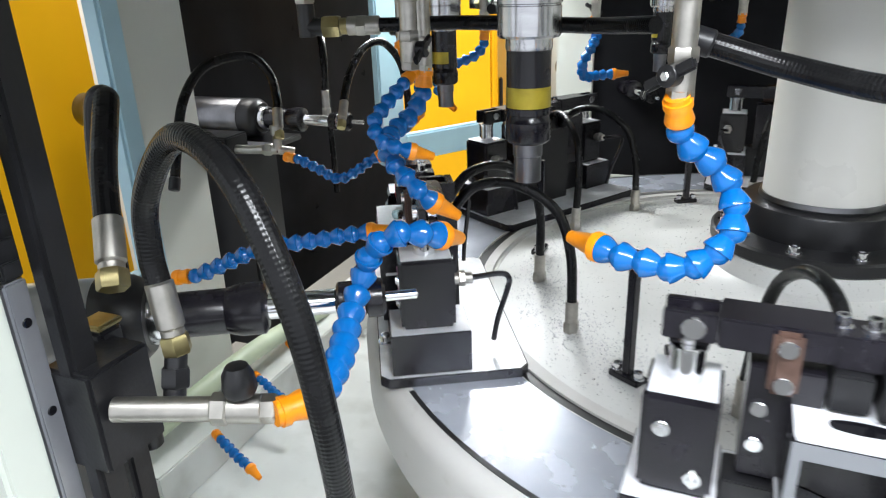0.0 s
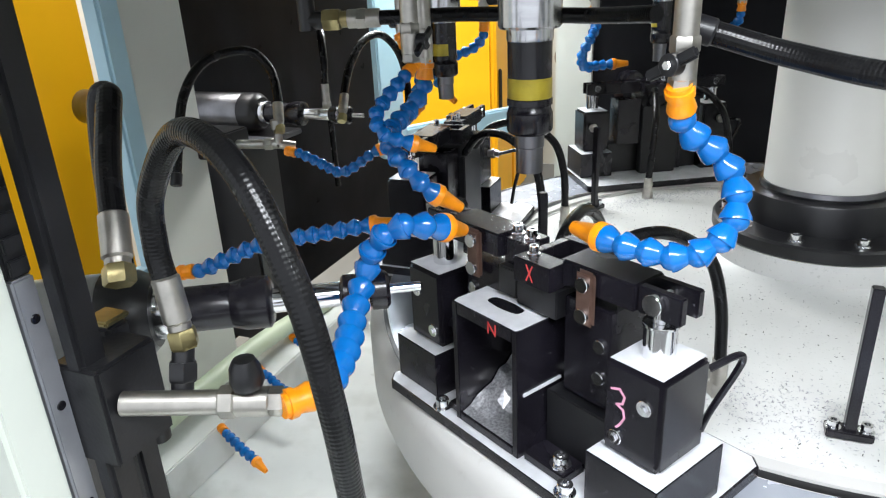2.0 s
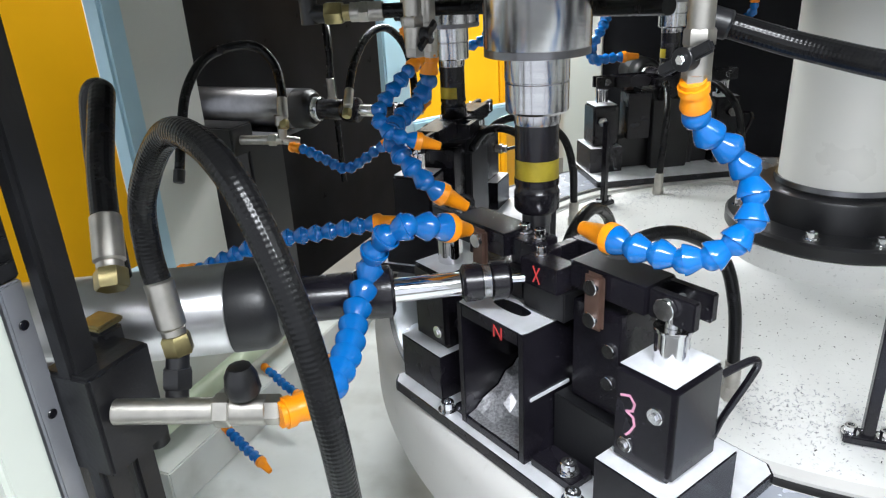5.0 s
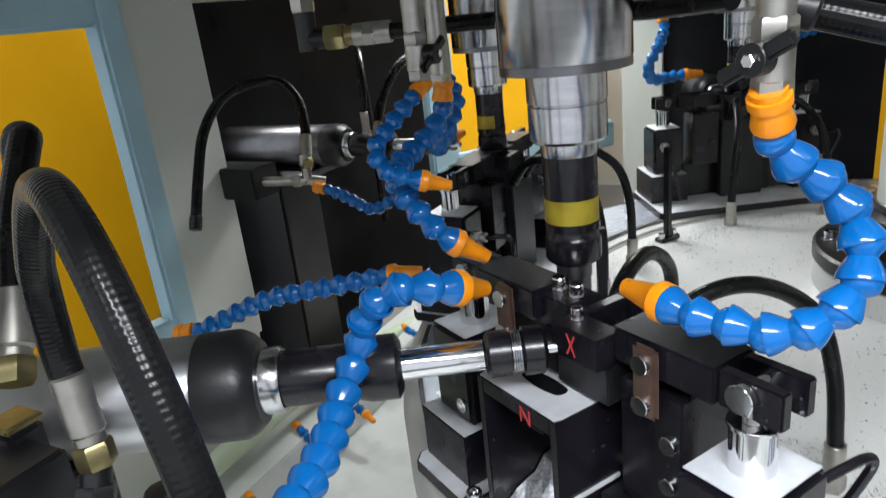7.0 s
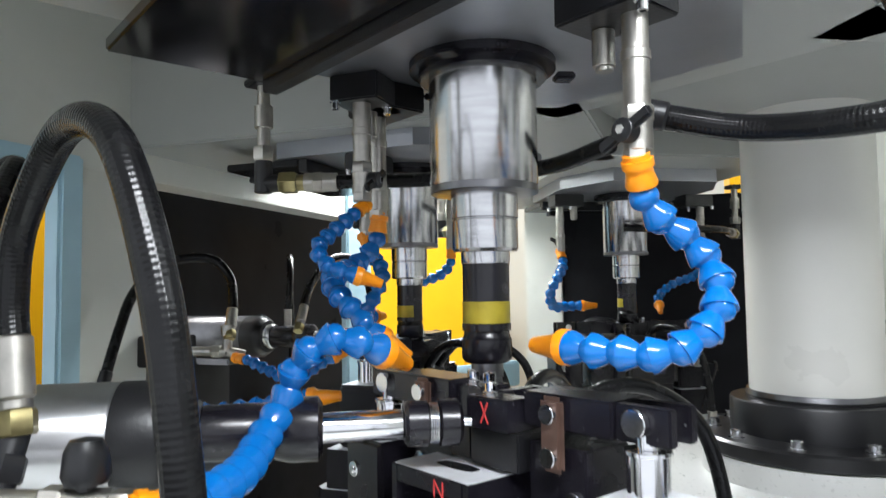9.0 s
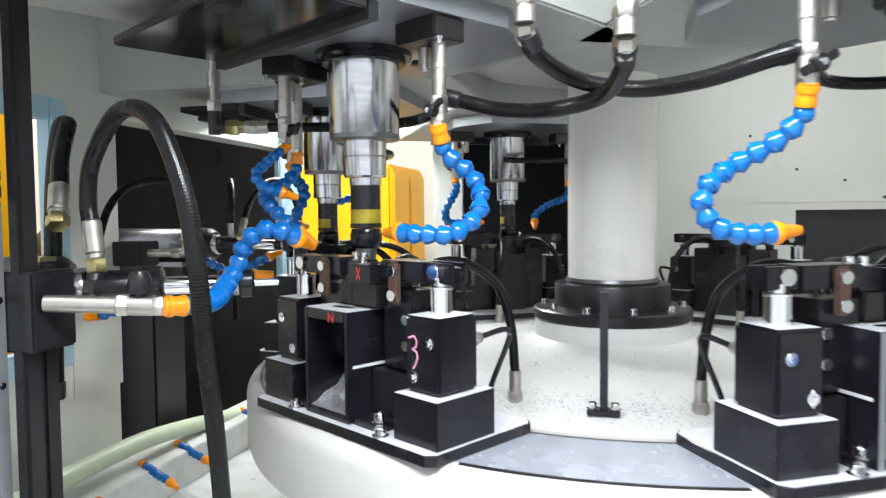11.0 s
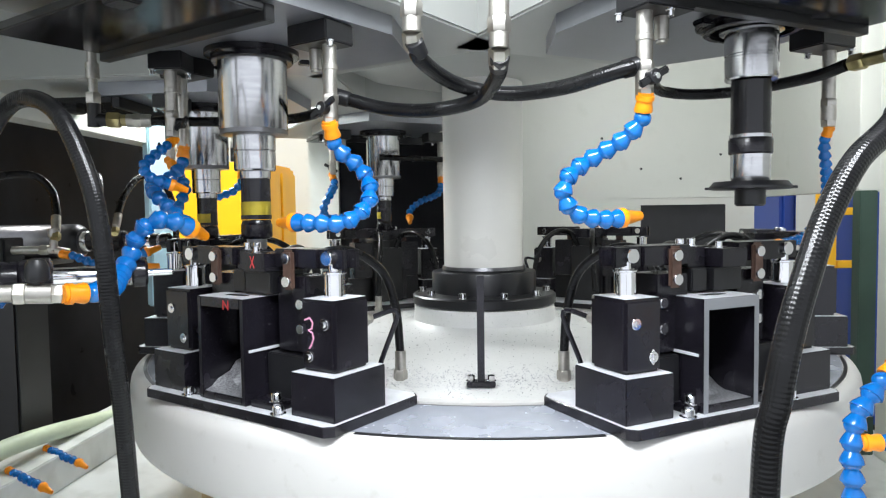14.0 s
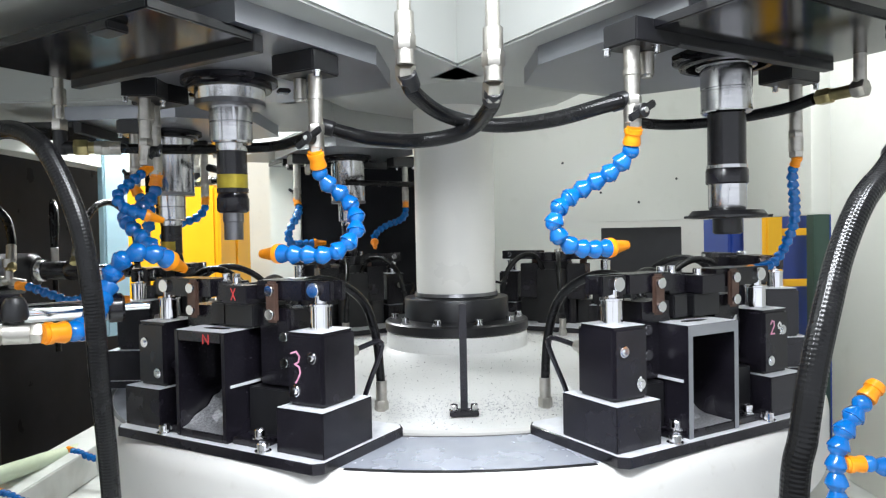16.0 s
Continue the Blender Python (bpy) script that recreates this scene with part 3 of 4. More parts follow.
def spindle(deg, kind):
    """The quill: sleeve, nose, tool holder, cutter. Origin at the table centre, heights for the lowered quill."""
    root = thing("milling_spindle", station(deg) @ pose(*QUILL.get(deg, (0.72, -0.01, -0.05))), "bright steel spindle quill with black tool holder", "spindle", "vertical spindles")
    if kind != "saw":
        part("sleeve", turned([(0, 0.52), (0.053, 0.52), (0.053, 0.512), (0.0578, 0.512), (0.0578, 0.52), (0.0585, 0.521), (0.0585, 0.72), (0, 0.72)], 48), STEEL, root, "wide ground steel sleeve")
        part("seal_ring", turned([(0.03, 0.5115), (0.0572, 0.5115), (0.0583, 0.5119), (0.0583, 0.5195), (0.054, 0.5199), (0.03, 0.5199)], 48), DARKSTEEL, root)
        part("nose", turned([(0, 0.449), (0.033, 0.449), (0.0355, 0.452), (0.0355, 0.482), (0.034, 0.483), (0.034, 0.484), (0.036, 0.485), (0.036, 0.511), (0, 0.511)], 44), STEEL, root, "stepped steel spindle nose")
        part("holder", turned([(0, 0.365), (0.0262, 0.365), (0.0262, 0.372), (0.0252, 0.373), (0.0252, 0.448), (0, 0.448)], 40), BLACK, root, "black tool holder")
        part("holder_top", turned([(0.0253, 0.436), (0.0259, 0.436), (0.0264, 0.439), (0.0264, 0.4485), (0.0253, 0.4485)], 40), STEEL, root)
        bm = bmesh.new()
        n = 22
        vs = []
        for k in range(n + 1):
            a = radians(-70) + radians(200) * k / n
            vs.append([bm.verts.new((0.0256 * math.cos(a), 0.0256 * math.sin(a), z)) for z in (0.373, 0.396)])
        for p, q in zip(vs, vs[1:]):
            bm.faces.new((p[0], q[0], q[1], p[1]))
        part("band", bm, GOLD, root, "worn yellow identification band")
        part("collet_nut", turned([(0, 0.331), (0.022, 0.331), (0.0255, 0.334), (0.0268, 0.336), (0.0268, 0.356), (0.0255, 0.3575), (0.024, 0.364), (0, 0.3645)], 24), BLACK, root)
        part("cutter", turned([(0, 0.285), (0.016, 0.285), (0.016, 0.315), (0.0172, 0.316), (0.0172, 0.332), (0, 0.332)], 24), DARKSTEEL, root, "grey cutting tool")
    else:
        part("nose", turned([(0, 0.49), (0.036, 0.49), (0.038, 0.492), (0.038, 0.522), (0.0365, 0.523), (0.0365, 0.526), (0.038, 0.527), (0.038, 0.56), (0.045, 0.561), (0.045, 0.605), (0, 0.605)], 44), STEEL, root, "stepped steel spindle nose")
        part("holder", turned([(0, 0.41), (0.0285, 0.41), (0.0285, 0.488), (0.027, 0.489), (0, 0.489)], 40), BLACK, root, "black tool holder")
        part("holder_ring", turned([(0.028, 0.404), (0.0305, 0.404), (0.0305, 0.409), (0.0285, 0.4095)], 40), STEEL, root)
        part("collar", turned([(0, 0.38), (0.030, 0.38), (0.0315, 0.382), (0.0315, 0.401), (0.030, 0.4035), (0, 0.4035)], 40), BLACK, root)
        part("arbor", turned([(0, 0.34), (0.0265, 0.34), (0.0285, 0.345), (0.0285, 0.3795), (0, 0.3795)], 36), STEEL, root)
        bm = bmesh.new()
        lathe(bm, [(0, 0.327), (0.055, 0.327), (0.058, 0.329), (0.058, 0.332), (0.052, 0.339), (0, 0.3395)], 48)
        for k in range(4):
            box(bm, (0.054, -0.006, 0.3275), (0.064, 0.006, 0.3315), 0.0005, pose(0, 0, 0, 0, 0, 40 + 90 * k))
        part("disc_cutter", bm, BLACKM, root, "black slotted disc cutter")
        part("pilot", turned([(0, 0.302), (0.019, 0.302), (0.022, 0.305), (0.022, 0.3265), (0, 0.3265)], 32), BLACKM, root)
    return root


quills = {d: spindle(d, "saw" if d == -60 else "drill") for d in HEADS}


def head(deg, blackplate):
    root = thing("milling_unit", station(deg), "white painted milling unit with grey machined underside plate", "milling unit", "milling units over the table")
    qx, qy, _ = QUILL.get(deg, (0.72, -0.01, 0))
    bm = bmesh.new()
    out = [(0.47, -0.13), (0.60, -0.2), (0.9, -0.2), (0.9, 0.19), (0.62, 0.205), (0.47, 0.13)]
    lo = [bm.verts.new((x, y, 0.623)) for x, y in out]
    hi = [bm.verts.new((x, y, 0.653)) for x, y in out]
    bm.faces.new(lo)
    bm.faces.new(hi)
    for i in range(6):
        bm.faces.new((lo[i], lo[(i + 1) % 6], hi[(i + 1) % 6], hi[i]))
    part("plate", bm, ALU, root, "grey machined mounting plate", False)
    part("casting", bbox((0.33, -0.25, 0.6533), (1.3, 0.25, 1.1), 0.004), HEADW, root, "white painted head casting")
    part("gland", turned([(0.0592, 0.603), (0.068, 0.603), (0.07, 0.605), (0.07, 0.613), (0.08, 0.614), (0.08, 0.6228), (0.0592, 0.6228)], 48, pose(qx, qy, 0)), BLACK, root, "black gland ring with lugs")
    for k in range(3):
        bm = bmesh.new()
        box(bm, (0.0805, -0.011, 0.606), (0.102, 0.011, 0.614), 0.002, pose(qx, qy, 0, 0, 0, 25 + 120 * k))
        part("gland_lug", bm, BLACK, root)
    if blackplate:
        part("cover_plate", bbox((0.86, -0.22, 0.609), (1.02, 0.18, 0.6225), 0.002), PANE, root, "black mirror-like cover plate")
        part("cover_rail", bbox((0.842, -0.22, 0.597), (0.8595, 0.18, 0.621), 0.001), BLACKM, root)
        part("clamp_block", bbox((0.99, 0.07, 0.598), (1.02, 0.11, 0.6088), 0.002), BLACKM, root)
    return root


heads = [head(d, True) for d in HEADS]
hub_head = thing("head_hub", pose(0, 0, 0), "white painted conical casting round the column top", "casting")
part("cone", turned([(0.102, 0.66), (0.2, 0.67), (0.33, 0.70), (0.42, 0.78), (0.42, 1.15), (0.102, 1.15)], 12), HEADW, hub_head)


# ---- coolant hoses of the stations ----
def side_pipe(name_label, p, zt, m, valve=True):
    """Vertical nickel pipe with a black block above and a small ball valve, over the adapter at p."""
    root = thing("coolant_pipe", m, name_label, "coolant pipe", "coolant pipes")
    x, y, z = p
    bm = bmesh.new()
    rod(bm, (x, y, z + 0.05), (x, y, zt - 0.03), 0.0105, 20)
    rod(bm, (x, y, zt - 0.068), (x, y, zt - 0.06), 0.0118, 20)
    part("pipe", bm, NICKEL, root)
    o = -0.018 if y > 0 else 0.018
    part("mount_block", bbox((x - 0.03, y + o - 0.04, zt - 0.031), (x + 0.03, y + o + 0.04, zt), 0.002), BLACKM, root, "black pipe mounting block")
    if valve:
        bm = bmesh.new()
        rod(bm, (x - 0.008, y + 2 * o, zt - 0.062), (x - 0.008, y + 2 * o, zt - 0.0312), 0.0095, 18)
        rod(bm, (x - 0.008, y + 2 * o, zt - 0.066), (x - 0.008, y + 2 * o, zt - 0.062), 0.0075, 18)
        part("stub", bm, NICKEL, root, "short capped nickel stub")
    for a, b in ((-0.022, -0.022), (0.022, 0.022)):
        share("bolt", BOLT, root, pose(x + a, y + b, zt - 0.031, 180) @ Matrix.Diagonal((0.5, 0.5, 0.7, 1)))
    bm = bmesh.new()
    hexnut(bm, (x, y, z + 0.038), (x, y, z + 0.052), 0.0125)
    rod(bm, (x, y, z + 0.016), (x, y, z + 0.04), 0.0115, 20)
    hexnut(bm, (x, y, z + 0.006), (x, y, z + 0.018), 0.0118)
    v = part("valve", bm, NICKEL, root, "nickel ball valve")
    if valve:
        bm = bmesh.new()
        rod(bm, (x + 0.010, y, z + 0.03), (x + 0.022, y, z + 0.03), 0.0095, 18)
        box(bm, (x + 0.014, y - 0.026, z + 0.025), (x + 0.020, y + 0.026, z + 0.035), 0.002, Matrix.Translation((x, y, z + 0.03)) @ pose(0, 0, 0, 28) @ Matrix.Translation((-x, -y, -z - 0.03)))
        lev = part("lever", bm, BLACKM, v, "black butterfly lever")
        bm = bmesh.new()
        rod(bm, (x + 0.0215, y, z + 0.03), (x + 0.025, y, z + 0.03), 0.0042, 6)
        part("lever_nut", bm, CHROME, v)
    return root


ARM_A = [(0.728, 0.170, 0.467), (0.720, 0.167, 0.450), (0.706, 0.174, 0.430), (0.690, 0.186, 0.416), (0.682, 0.199, 0.397), (0.687, 0.210, 0.376), (0.697, 0.213, 0.355), (0.713, 0.204, 0.337), (0.727, 0.190, 0.327), (0.737, 0.170, 0.325), (0.744, 0.146, 0.328), (0.747, 0.125, 0.327), (0.744, 0.104, 0.329), (0.743, 0.085, 0.328)]
TOP_A = [(0.705, -0.222, 0.460), (0.707, -0.223, 0.439), (0.726, -0.225, 0.414), (0.761, -0.216, 0.399), (0.791, -0.191, 0.388), (0.796, -0.158, 0.367), (0.788, -0.135, 0.348), (0.776, -0.129, 0.332), (0.743, -0.116, 0.308)]
for d in HEADS:
    if d != -60:
        st = station(d)
        coolant_hose(ARM_A, st, "blue jointed coolant hose with orange nozzle hanging beside the spindle", 1.1)
        side_pipe("nickel coolant pipe with black butterfly valve under the head", (ARM_A[0][0], ARM_A[0][1], ARM_A[0][2]), 0.6225, st)
        coolant_hose(TOP_A, st, "blue jointed coolant hose with orange nozzle pointing at the clamp", 1.02)
        side_pipe("nickel coolant pipe under the spindle head", (TOP_A[0][0], TOP_A[0][1], TOP_A[0][2]), 0.6225, st, False)


def head_lines(deg, side):
    """Black hose with brass fittings running round the underside of a milling unit."""
    root = thing("coolant_line", station(deg), "black coolant line with yellowish brass fittings under the milling unit", "coolant line", "coolant lines")
    bm = bmesh.new()
    y = 0.13 * side
    tube(bm, [(0.84, y + 0.03 * side, 0.555), (0.78, y + 0.035 * side, 0.548), (0.66, y + 0.02 * side, 0.545), (0.6, y - 0.03 * side, 0.545), (0.59, y - 0.1 * side, 0.548), (0.62, y - 0.15 * side, 0.556)], 0.0095, 14)
    part("line", bm, RUBBER, root)
    bm = bmesh.new()
    hexnut(bm, (0.845, y + 0.03 * side, 0.555), (0.868, y + 0.03 * side, 0.556), 0.013)
    rod(bm, (0.868, y + 0.03 * side, 0.556), (0.9, y + 0.03 * side, 0.557), 0.0095, 16)
    part("fitting", bm, BRASS, root, "yellowish brass fitting")
    bm = bmesh.new()
    hexnut(bm, (0.9, y + 0.03 * side, 0.557), (0.92, y + 0.03 * side, 0.558), 0.014)
    rod(bm, (0.91, y + 0.03 * side, 0.55), (0.91, y + 0.03 * side, 0.6228), 0.009, 16)
    part("elbow", bm, NICKEL, root)
    return root


def head_drop(deg):
    """Hanging nickel pipe, elbow, brass union and black line under a milling unit."""
    root = thing("supply_line", station(deg), "hanging nickel pipe with brass union and black coolant line", "supply line", "supply lines")
    x, y, z = 0.784, -0.378, 0.523
    d = Vector((-0.109, 0.098, 0.0)).normalized()
    e = Vector((x, y, z))
    bm = bmesh.new()
    rod(bm, (x, y, z + 0.03), (x, y, 0.66), 0.0085, 18)
    rod(bm, (x, y, z + 0.075), (x, y, z + 0.105), 0.0125, 18)
    hexnut(bm, (x, y, z + 0.03), (x, y, z + 0.05), 0.0145)
    part("pipe", bm, NICKEL, root)
    bm = bmesh.new()
    rod(bm, (x, y, z - 0.013), (x, y, z + 0.03), 0.012, 18)
    rod(bm, e, e + d * 0.022, 0.012, 18)
    part("elbow", bm, BLACKM, root, "black pipe elbow")
    bm = bmesh.new()
    hexnut(bm, e + d * 0.022, e + d * 0.046, 0.0155)
    rod(bm, e + d * 0.046, e + d * 0.056, 0.011, 18)
    part("union", bm, BRASS, root, "yellowish brass union nut")
    bm = bmesh.new()
    rod(bm, e + d * 0.056, e + d * 0.1, 0.0125, 18)
    hexnut(bm, e + d * 0.068, e + d * 0.082, 0.0145)
    part("ferrule", bm, NICKEL, root)
    bm = bmesh.new()
    tube(bm, [e + d * 0.1, e + d * 0.14, e + d * 0.2, (0.60, -0.17, 0.522), (0.575, -0.06, 0.52), (0.6, 0.05, 0.525)], 0.0095, 14)
    part("line", bm, RUBBER, root, "black rubber coolant line")
    part("clip", bbox((x - 0.02, y - 0.02, 0.655), (x + 0.02, y + 0.02, 0.6652), 0.002), BLACKM, root)
    return root


for d in HEADS:
    if d == -60:
        head_lines(d, 1)
    else:
        head_drop(d)
stB = station(-60)
ARM_B = [(0.832, -0.229, 0.477), (0.823, -0.227, 0.454), (0.802, -0.244, 0.429), (0.773, -0.268, 0.409), (0.767, -0.302, 0.384), (0.764, -0.306, 0.356), (0.769, -0.284, 0.334), (0.773, -0.244, 0.328), (0.771, -0.197, 0.331)]
TOP_B = [(0.781, 0.203, 0.464), (0.771, 0.208, 0.444), (0.760, 0.230, 0.403), (0.738, 0.263, 0.361), (0.718, 0.268, 0.320), (0.711, 0.247, 0.291), (0.710, 0.208, 0.281), (0.710, 0.160, 0.276)]
coolant_hose(ARM_B, stB, "blue jointed coolant hose curling down to an orange nozzle", 1.02)
side_pipe("nickel coolant pipe with black butterfly valve under the head", ARM_B[0], 0.6225, stB)
coolant_hose(TOP_B, stB, "slim blue jointed coolant hose bending in to an orange nozzle", 0.75)
side_pipe("nickel coolant pipe under the spindle head", TOP_B[0], 0.6225, stB, False)


# ---- horizontal drilling units outside the table ----
def drill_pose(deg):
    """Axis of a drilling unit, x away from the table."""
    if deg == -120:
        return pose(0.273, -0.276, 0.255, 0, 0, -150)
    return station(deg) @ pose(0, -0.08, 0.275 if deg == 180 else 0.235)


def drill_unit(deg):
    """Moves along the radius. Heights and places for the advanced unit."""
    root = thing("horizontal_drill", drill_pose(deg) @ pose(0.095 if deg == 180 else 0, 0, 0), "horizontal drilling unit with polished cylinder and black chuck", "drill unit", "horizontal drill units")
    m = pose(0, 0, 0, 0, 90, 0)
    def ax(prof, seg=40):
        return turned([(r, x) for r, x in prof], seg, m)
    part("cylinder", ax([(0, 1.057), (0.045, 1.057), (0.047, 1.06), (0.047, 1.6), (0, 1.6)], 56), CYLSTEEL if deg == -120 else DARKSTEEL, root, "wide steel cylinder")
    part("end_cap", ax([(0, 1.008), (0.036, 1.008), (0.043, 1.015), (0.0475, 1.024), (0.0475, 1.0568), (0, 1.0568)], 56), BLACKM, root)
    part("neck", ax([(0, 0.99), (0.027, 0.99), (0.029, 0.993), (0.029, 1.0075), (0, 1.0078)], 40), STEEL, root)
    part("holder", ax([(0, 0.93), (0.0235, 0.93), (0.0245, 0.932), (0.0245, 0.9895), (0, 0.9898)], 40), BLACK, root, "black tool holder")
    part("collet_nut", ax([(0, 0.888), (0.022, 0.888), (0.0285, 0.892), (0.0285, 0.916), (0.025, 0.9295), (0, 0.9298)], 24), BLACK, root)
    part("shank", ax([(0, 0.815), (0.0125, 0.815), (0.0135, 0.817), (0.0135, 0.8878), (0, 0.8878)], 28), CHROME, root)
    part("chuck", ax([(0, 0.762), (0.017, 0.762), (0.0215, 0.766), (0.0215, 0.782), (0.0165, 0.783), (0.0165, 0.793), (0.0205, 0.794), (0.0205, 0.812), (0.017, 0.8148), (0, 0.8149)], 32), BLACK, root, "black drill chuck with bright threads")
    part("thread", ax([(0.0166, 0.7832)] + [(0.0178 + 0.0009 * (k % 2), 0.7835 + 0.001 * k) for k in range(10)] + [(0.0166, 0.7928)], 32), STEEL, root)
    part("drill_bit", ax([(0, 0.725), (0.0055, 0.728), (0.0055, 0.7618), (0, 0.7618)], 16), CHROME, root)
    return root


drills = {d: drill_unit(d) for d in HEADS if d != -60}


def drill_base(deg):
    root = thing("drill_base", drill_pose(deg), "black cast slide base carrying the drilling unit", "machine base", "drill bases")
    part("body", bbox((1.26, -0.07, -0.62), (1.6, 0.07, -0.0475), 0.006), BLACKM, root)
    part("guide", bbox((1.17, -0.058, -0.062), (1.5, 0.058, -0.048), 0.003), DARKSTEEL, root)
    if deg == -120:
        return root
    # arched hose and nickel tee on top of the unit
    bm = bmesh.new()
    tube(bm, [(1.1, -0.075, 0.055), (1.1, -0.085, 0.12), (1.115, -0.11, 0.17), (1.15, -0.16, 0.19), (1.175, -0.2, 0.14), (1.18, -0.215, 0.0), (1.18, -0.22, -0.25)], 0.008, 12)
    part("arched_hose", bm, RUBBER, root, "thin arched black hose")
    bm = bmesh.new()
    rod(bm, (1.1, -0.075, -0.01), (1.1, -0.075, 0.06), 0.0095, 16)
    hexnut(bm, (1.1, -0.075, 0.0), (1.1, -0.075, 0.016), 0.0125)
    rod(bm, (1.2, -0.075, -0.012), (1.06, -0.075, -0.012), 0.0095, 16)
    hexnut(bm, (1.085, -0.075, -0.012), (1.068, -0.075, -0.012), 0.0125)
    part("tee", bm, NICKEL, root, "nickel tee fitting")
    return root


bases = [drill_base(d) for d in HEADS if d not in (-60,)]


# ---- big hoses and manifold on the operator side ----
def hose(pts, r, m, label, ferrules=(True, True), mt=None, mf=None):
    root = thing("hydraulic_hose", m, label, "hose", "hydraulic hoses")
    bm = bmesh.new()
    tube(bm, pts, r, 18, 12)
    part("tube", bm, mt or RUBBER, root)
    for on, a, b in ((ferrules[0], pts[0], pts[1]), (ferrules[1], pts[-1], pts[-2])):
        if not on:
            a, b = Vector(a), Vector(b)
            bm = bmesh.new()
            rod(bm, a, a + (b - a).normalized() * 0.026, r * 1.16, 20, 0.002)
            part("crimp_sleeve", bm, BLACKM, root, "black crimped hose sleeve")
    for on, a, b in ((ferrules[0], pts[0], pts[1]), (ferrules[1], pts[-1], pts[-2])):
        if on:
            a, b = Vector(a), Vector(b)
            d = (a - b).normalized()
            bm = bmesh.new()
            rod(bm, a - d * 0.012, a + d * 0.03, r * 1.12, 20, 0.002)
            rod(bm, a + d * 0.03, a + d * 0.036, r * 0.95, 20)
            f = part("ferrule", bm, NICKEL, root, "crimped nickel ferrule")
            bm = bmesh.new()
            hexnut(bm, a + d * 0.036, a + d * 0.053, r * 1.2)
            part("nut", bm, BRASS, f, "yellowish hexagon nut")
    return root


I4 = Matrix.Identity(4)
hose([(-0.600, -0.938, 0.339), (-0.607, -0.935, 0.375), (-0.596, -0.938, 0.425), (-0.54, -0.955, 0.478), (-0.47, -0.985, 0.462), (-0.425, -1.0, 0.385), (-0.41, -1.0, 0.30), (-0.412, -0.985, 0.20), (-0.415, -0.965, 0.1), (-0.421, -0.94, -0.06)], 0.0105, I4, "thick black braided hydraulic hose bent in a high arch", (True, False))
hose([(-0.66, -0.925, 0.385), (-0.682, -0.898, 0.428), (-0.703, -0.866, 0.468), (-0.715, -0.85, 0.484), (-0.728, -0.852, 0.47), (-0.735, -0.86, 0.36), (-0.738, -0.865, 0.1)], 0.0115, I4, "black braided hydraulic hose standing on a valve block", (True, False))
valve_block = thing("valve_block", pose(-0.655, -0.955, 0.2), "black hydraulic valve block behind the hoses", "valve block")
part("body", bbox((-0.035, 0.0, -0.5), (-0.008, 0.026, 0.1), 0.004), BLACKM, valve_block)
part("cap", bbox((-0.036, -0.001, 0.1002), (-0.007, 0.027, 0.106), 0.002), BRASS, valve_block)
hose([(0.36, -1.15, 0.425), (0.328, -1.175, 0.399), (0.293, -1.200, 0.374), (0.264, -1.221, 0.336), (0.243, -1.240, 0.299), (0.224, -1.255, 0.254), (0.214, -1.260, 0.210), (0.208, -1.257, 0.150), (0.205, -1.255, -0.1)], 0.0098, I4, "thick black braided hydraulic hose sweeping down beside the table", (False, False))
hose([(-0.075, -0.860, 0.559), (-0.067, -0.832, 0.539), (-0.025, -0.764, 0.520), (0.044, -0.751, 0.507), (0.117, -0.794, 0.506), (0.180, -0.834, 0.517), (0.215, -0.832, 0.526)], 0.0105, I4, "black rubber supply hose hanging in a shallow loop", (False, False))
hose([(0.034, -0.884, 0.530), (0.031, -0.844, 0.515), (0.004, -0.765, 0.498), (-0.060, -0.737, 0.489), (-0.132, -0.689, 0.499), (-0.190, -0.677, 0.515), (-0.220, -0.677, 0.524)], 0.0105, I4, "black rubber supply hose hanging in a shallow loop", (False, False))
for x, y, z in ((-0.076, -0.865, 0.563), (0.033, -0.89, 0.534)):
    drop = thing("supply_pipe", pose(x, y, z), "nickel supply pipe with elbow hanging from the ceiling", "pipe", "supply pipes")
    bm = bmesh.new()
    rod(bm, (0, 0, 0.045), (0, 0, 0.4), 0.009, 18)
    rod(bm, (0, 0, 0.04), (0, 0, 0.07), 0.0125, 18)
    part("pipe", bm, NICKEL, drop)
    bm = bmesh.new()
    hexnut(bm, (0, 0, 0.022), (0, 0, 0.042), 0.0145)
    rod(bm, (0, 0, 0.004), (0, 0, 0.024), 0.012, 18)
    hexnut(bm, (0, 0.003, 0.006), (0, 0.02, -0.012), 0.0135)
    part("elbow", bm, NICKEL, drop)

manifold = thing("coolant_manifold", pose(-0.577, -0.97, 0.252), "black manifold block with nickel pipe and ball valve", "manifold")
part("block", bbox((-0.1, -0.035, -0.055), (-0.048, 0.03, 0.04), 0.003), BLACKM, manifold)
D = Vector((0.072, 0.032, -0.004)).normalized()
bm = bmesh.new()
rod(bm, -D * 0.05, D * 0.035, 0.0105, 20)
hexnut(bm, D * 0.03, D * 0.044, 0.014)
rod(bm, D * 0.044, D * 0.072, 0.0125, 20)
hexnut(bm, D * 0.07, D * 0.084, 0.0125)
part("pipe", bm, NICKEL, manifold)
bm = bmesh.new()
lathe(bm, [(0, 0.006), (0.006, 0.006), (0.006, 0.014), (0.0125, 0.015), (0.0145, 0.02), (0.013, 0.034), (0.0095, 0.041), (0, 0.043)], 10, Matrix.Translation(D * 0.056))
part("valve_handle", bm, BLACKM, manifold, "black valve handle")
bm = bmesh.new()
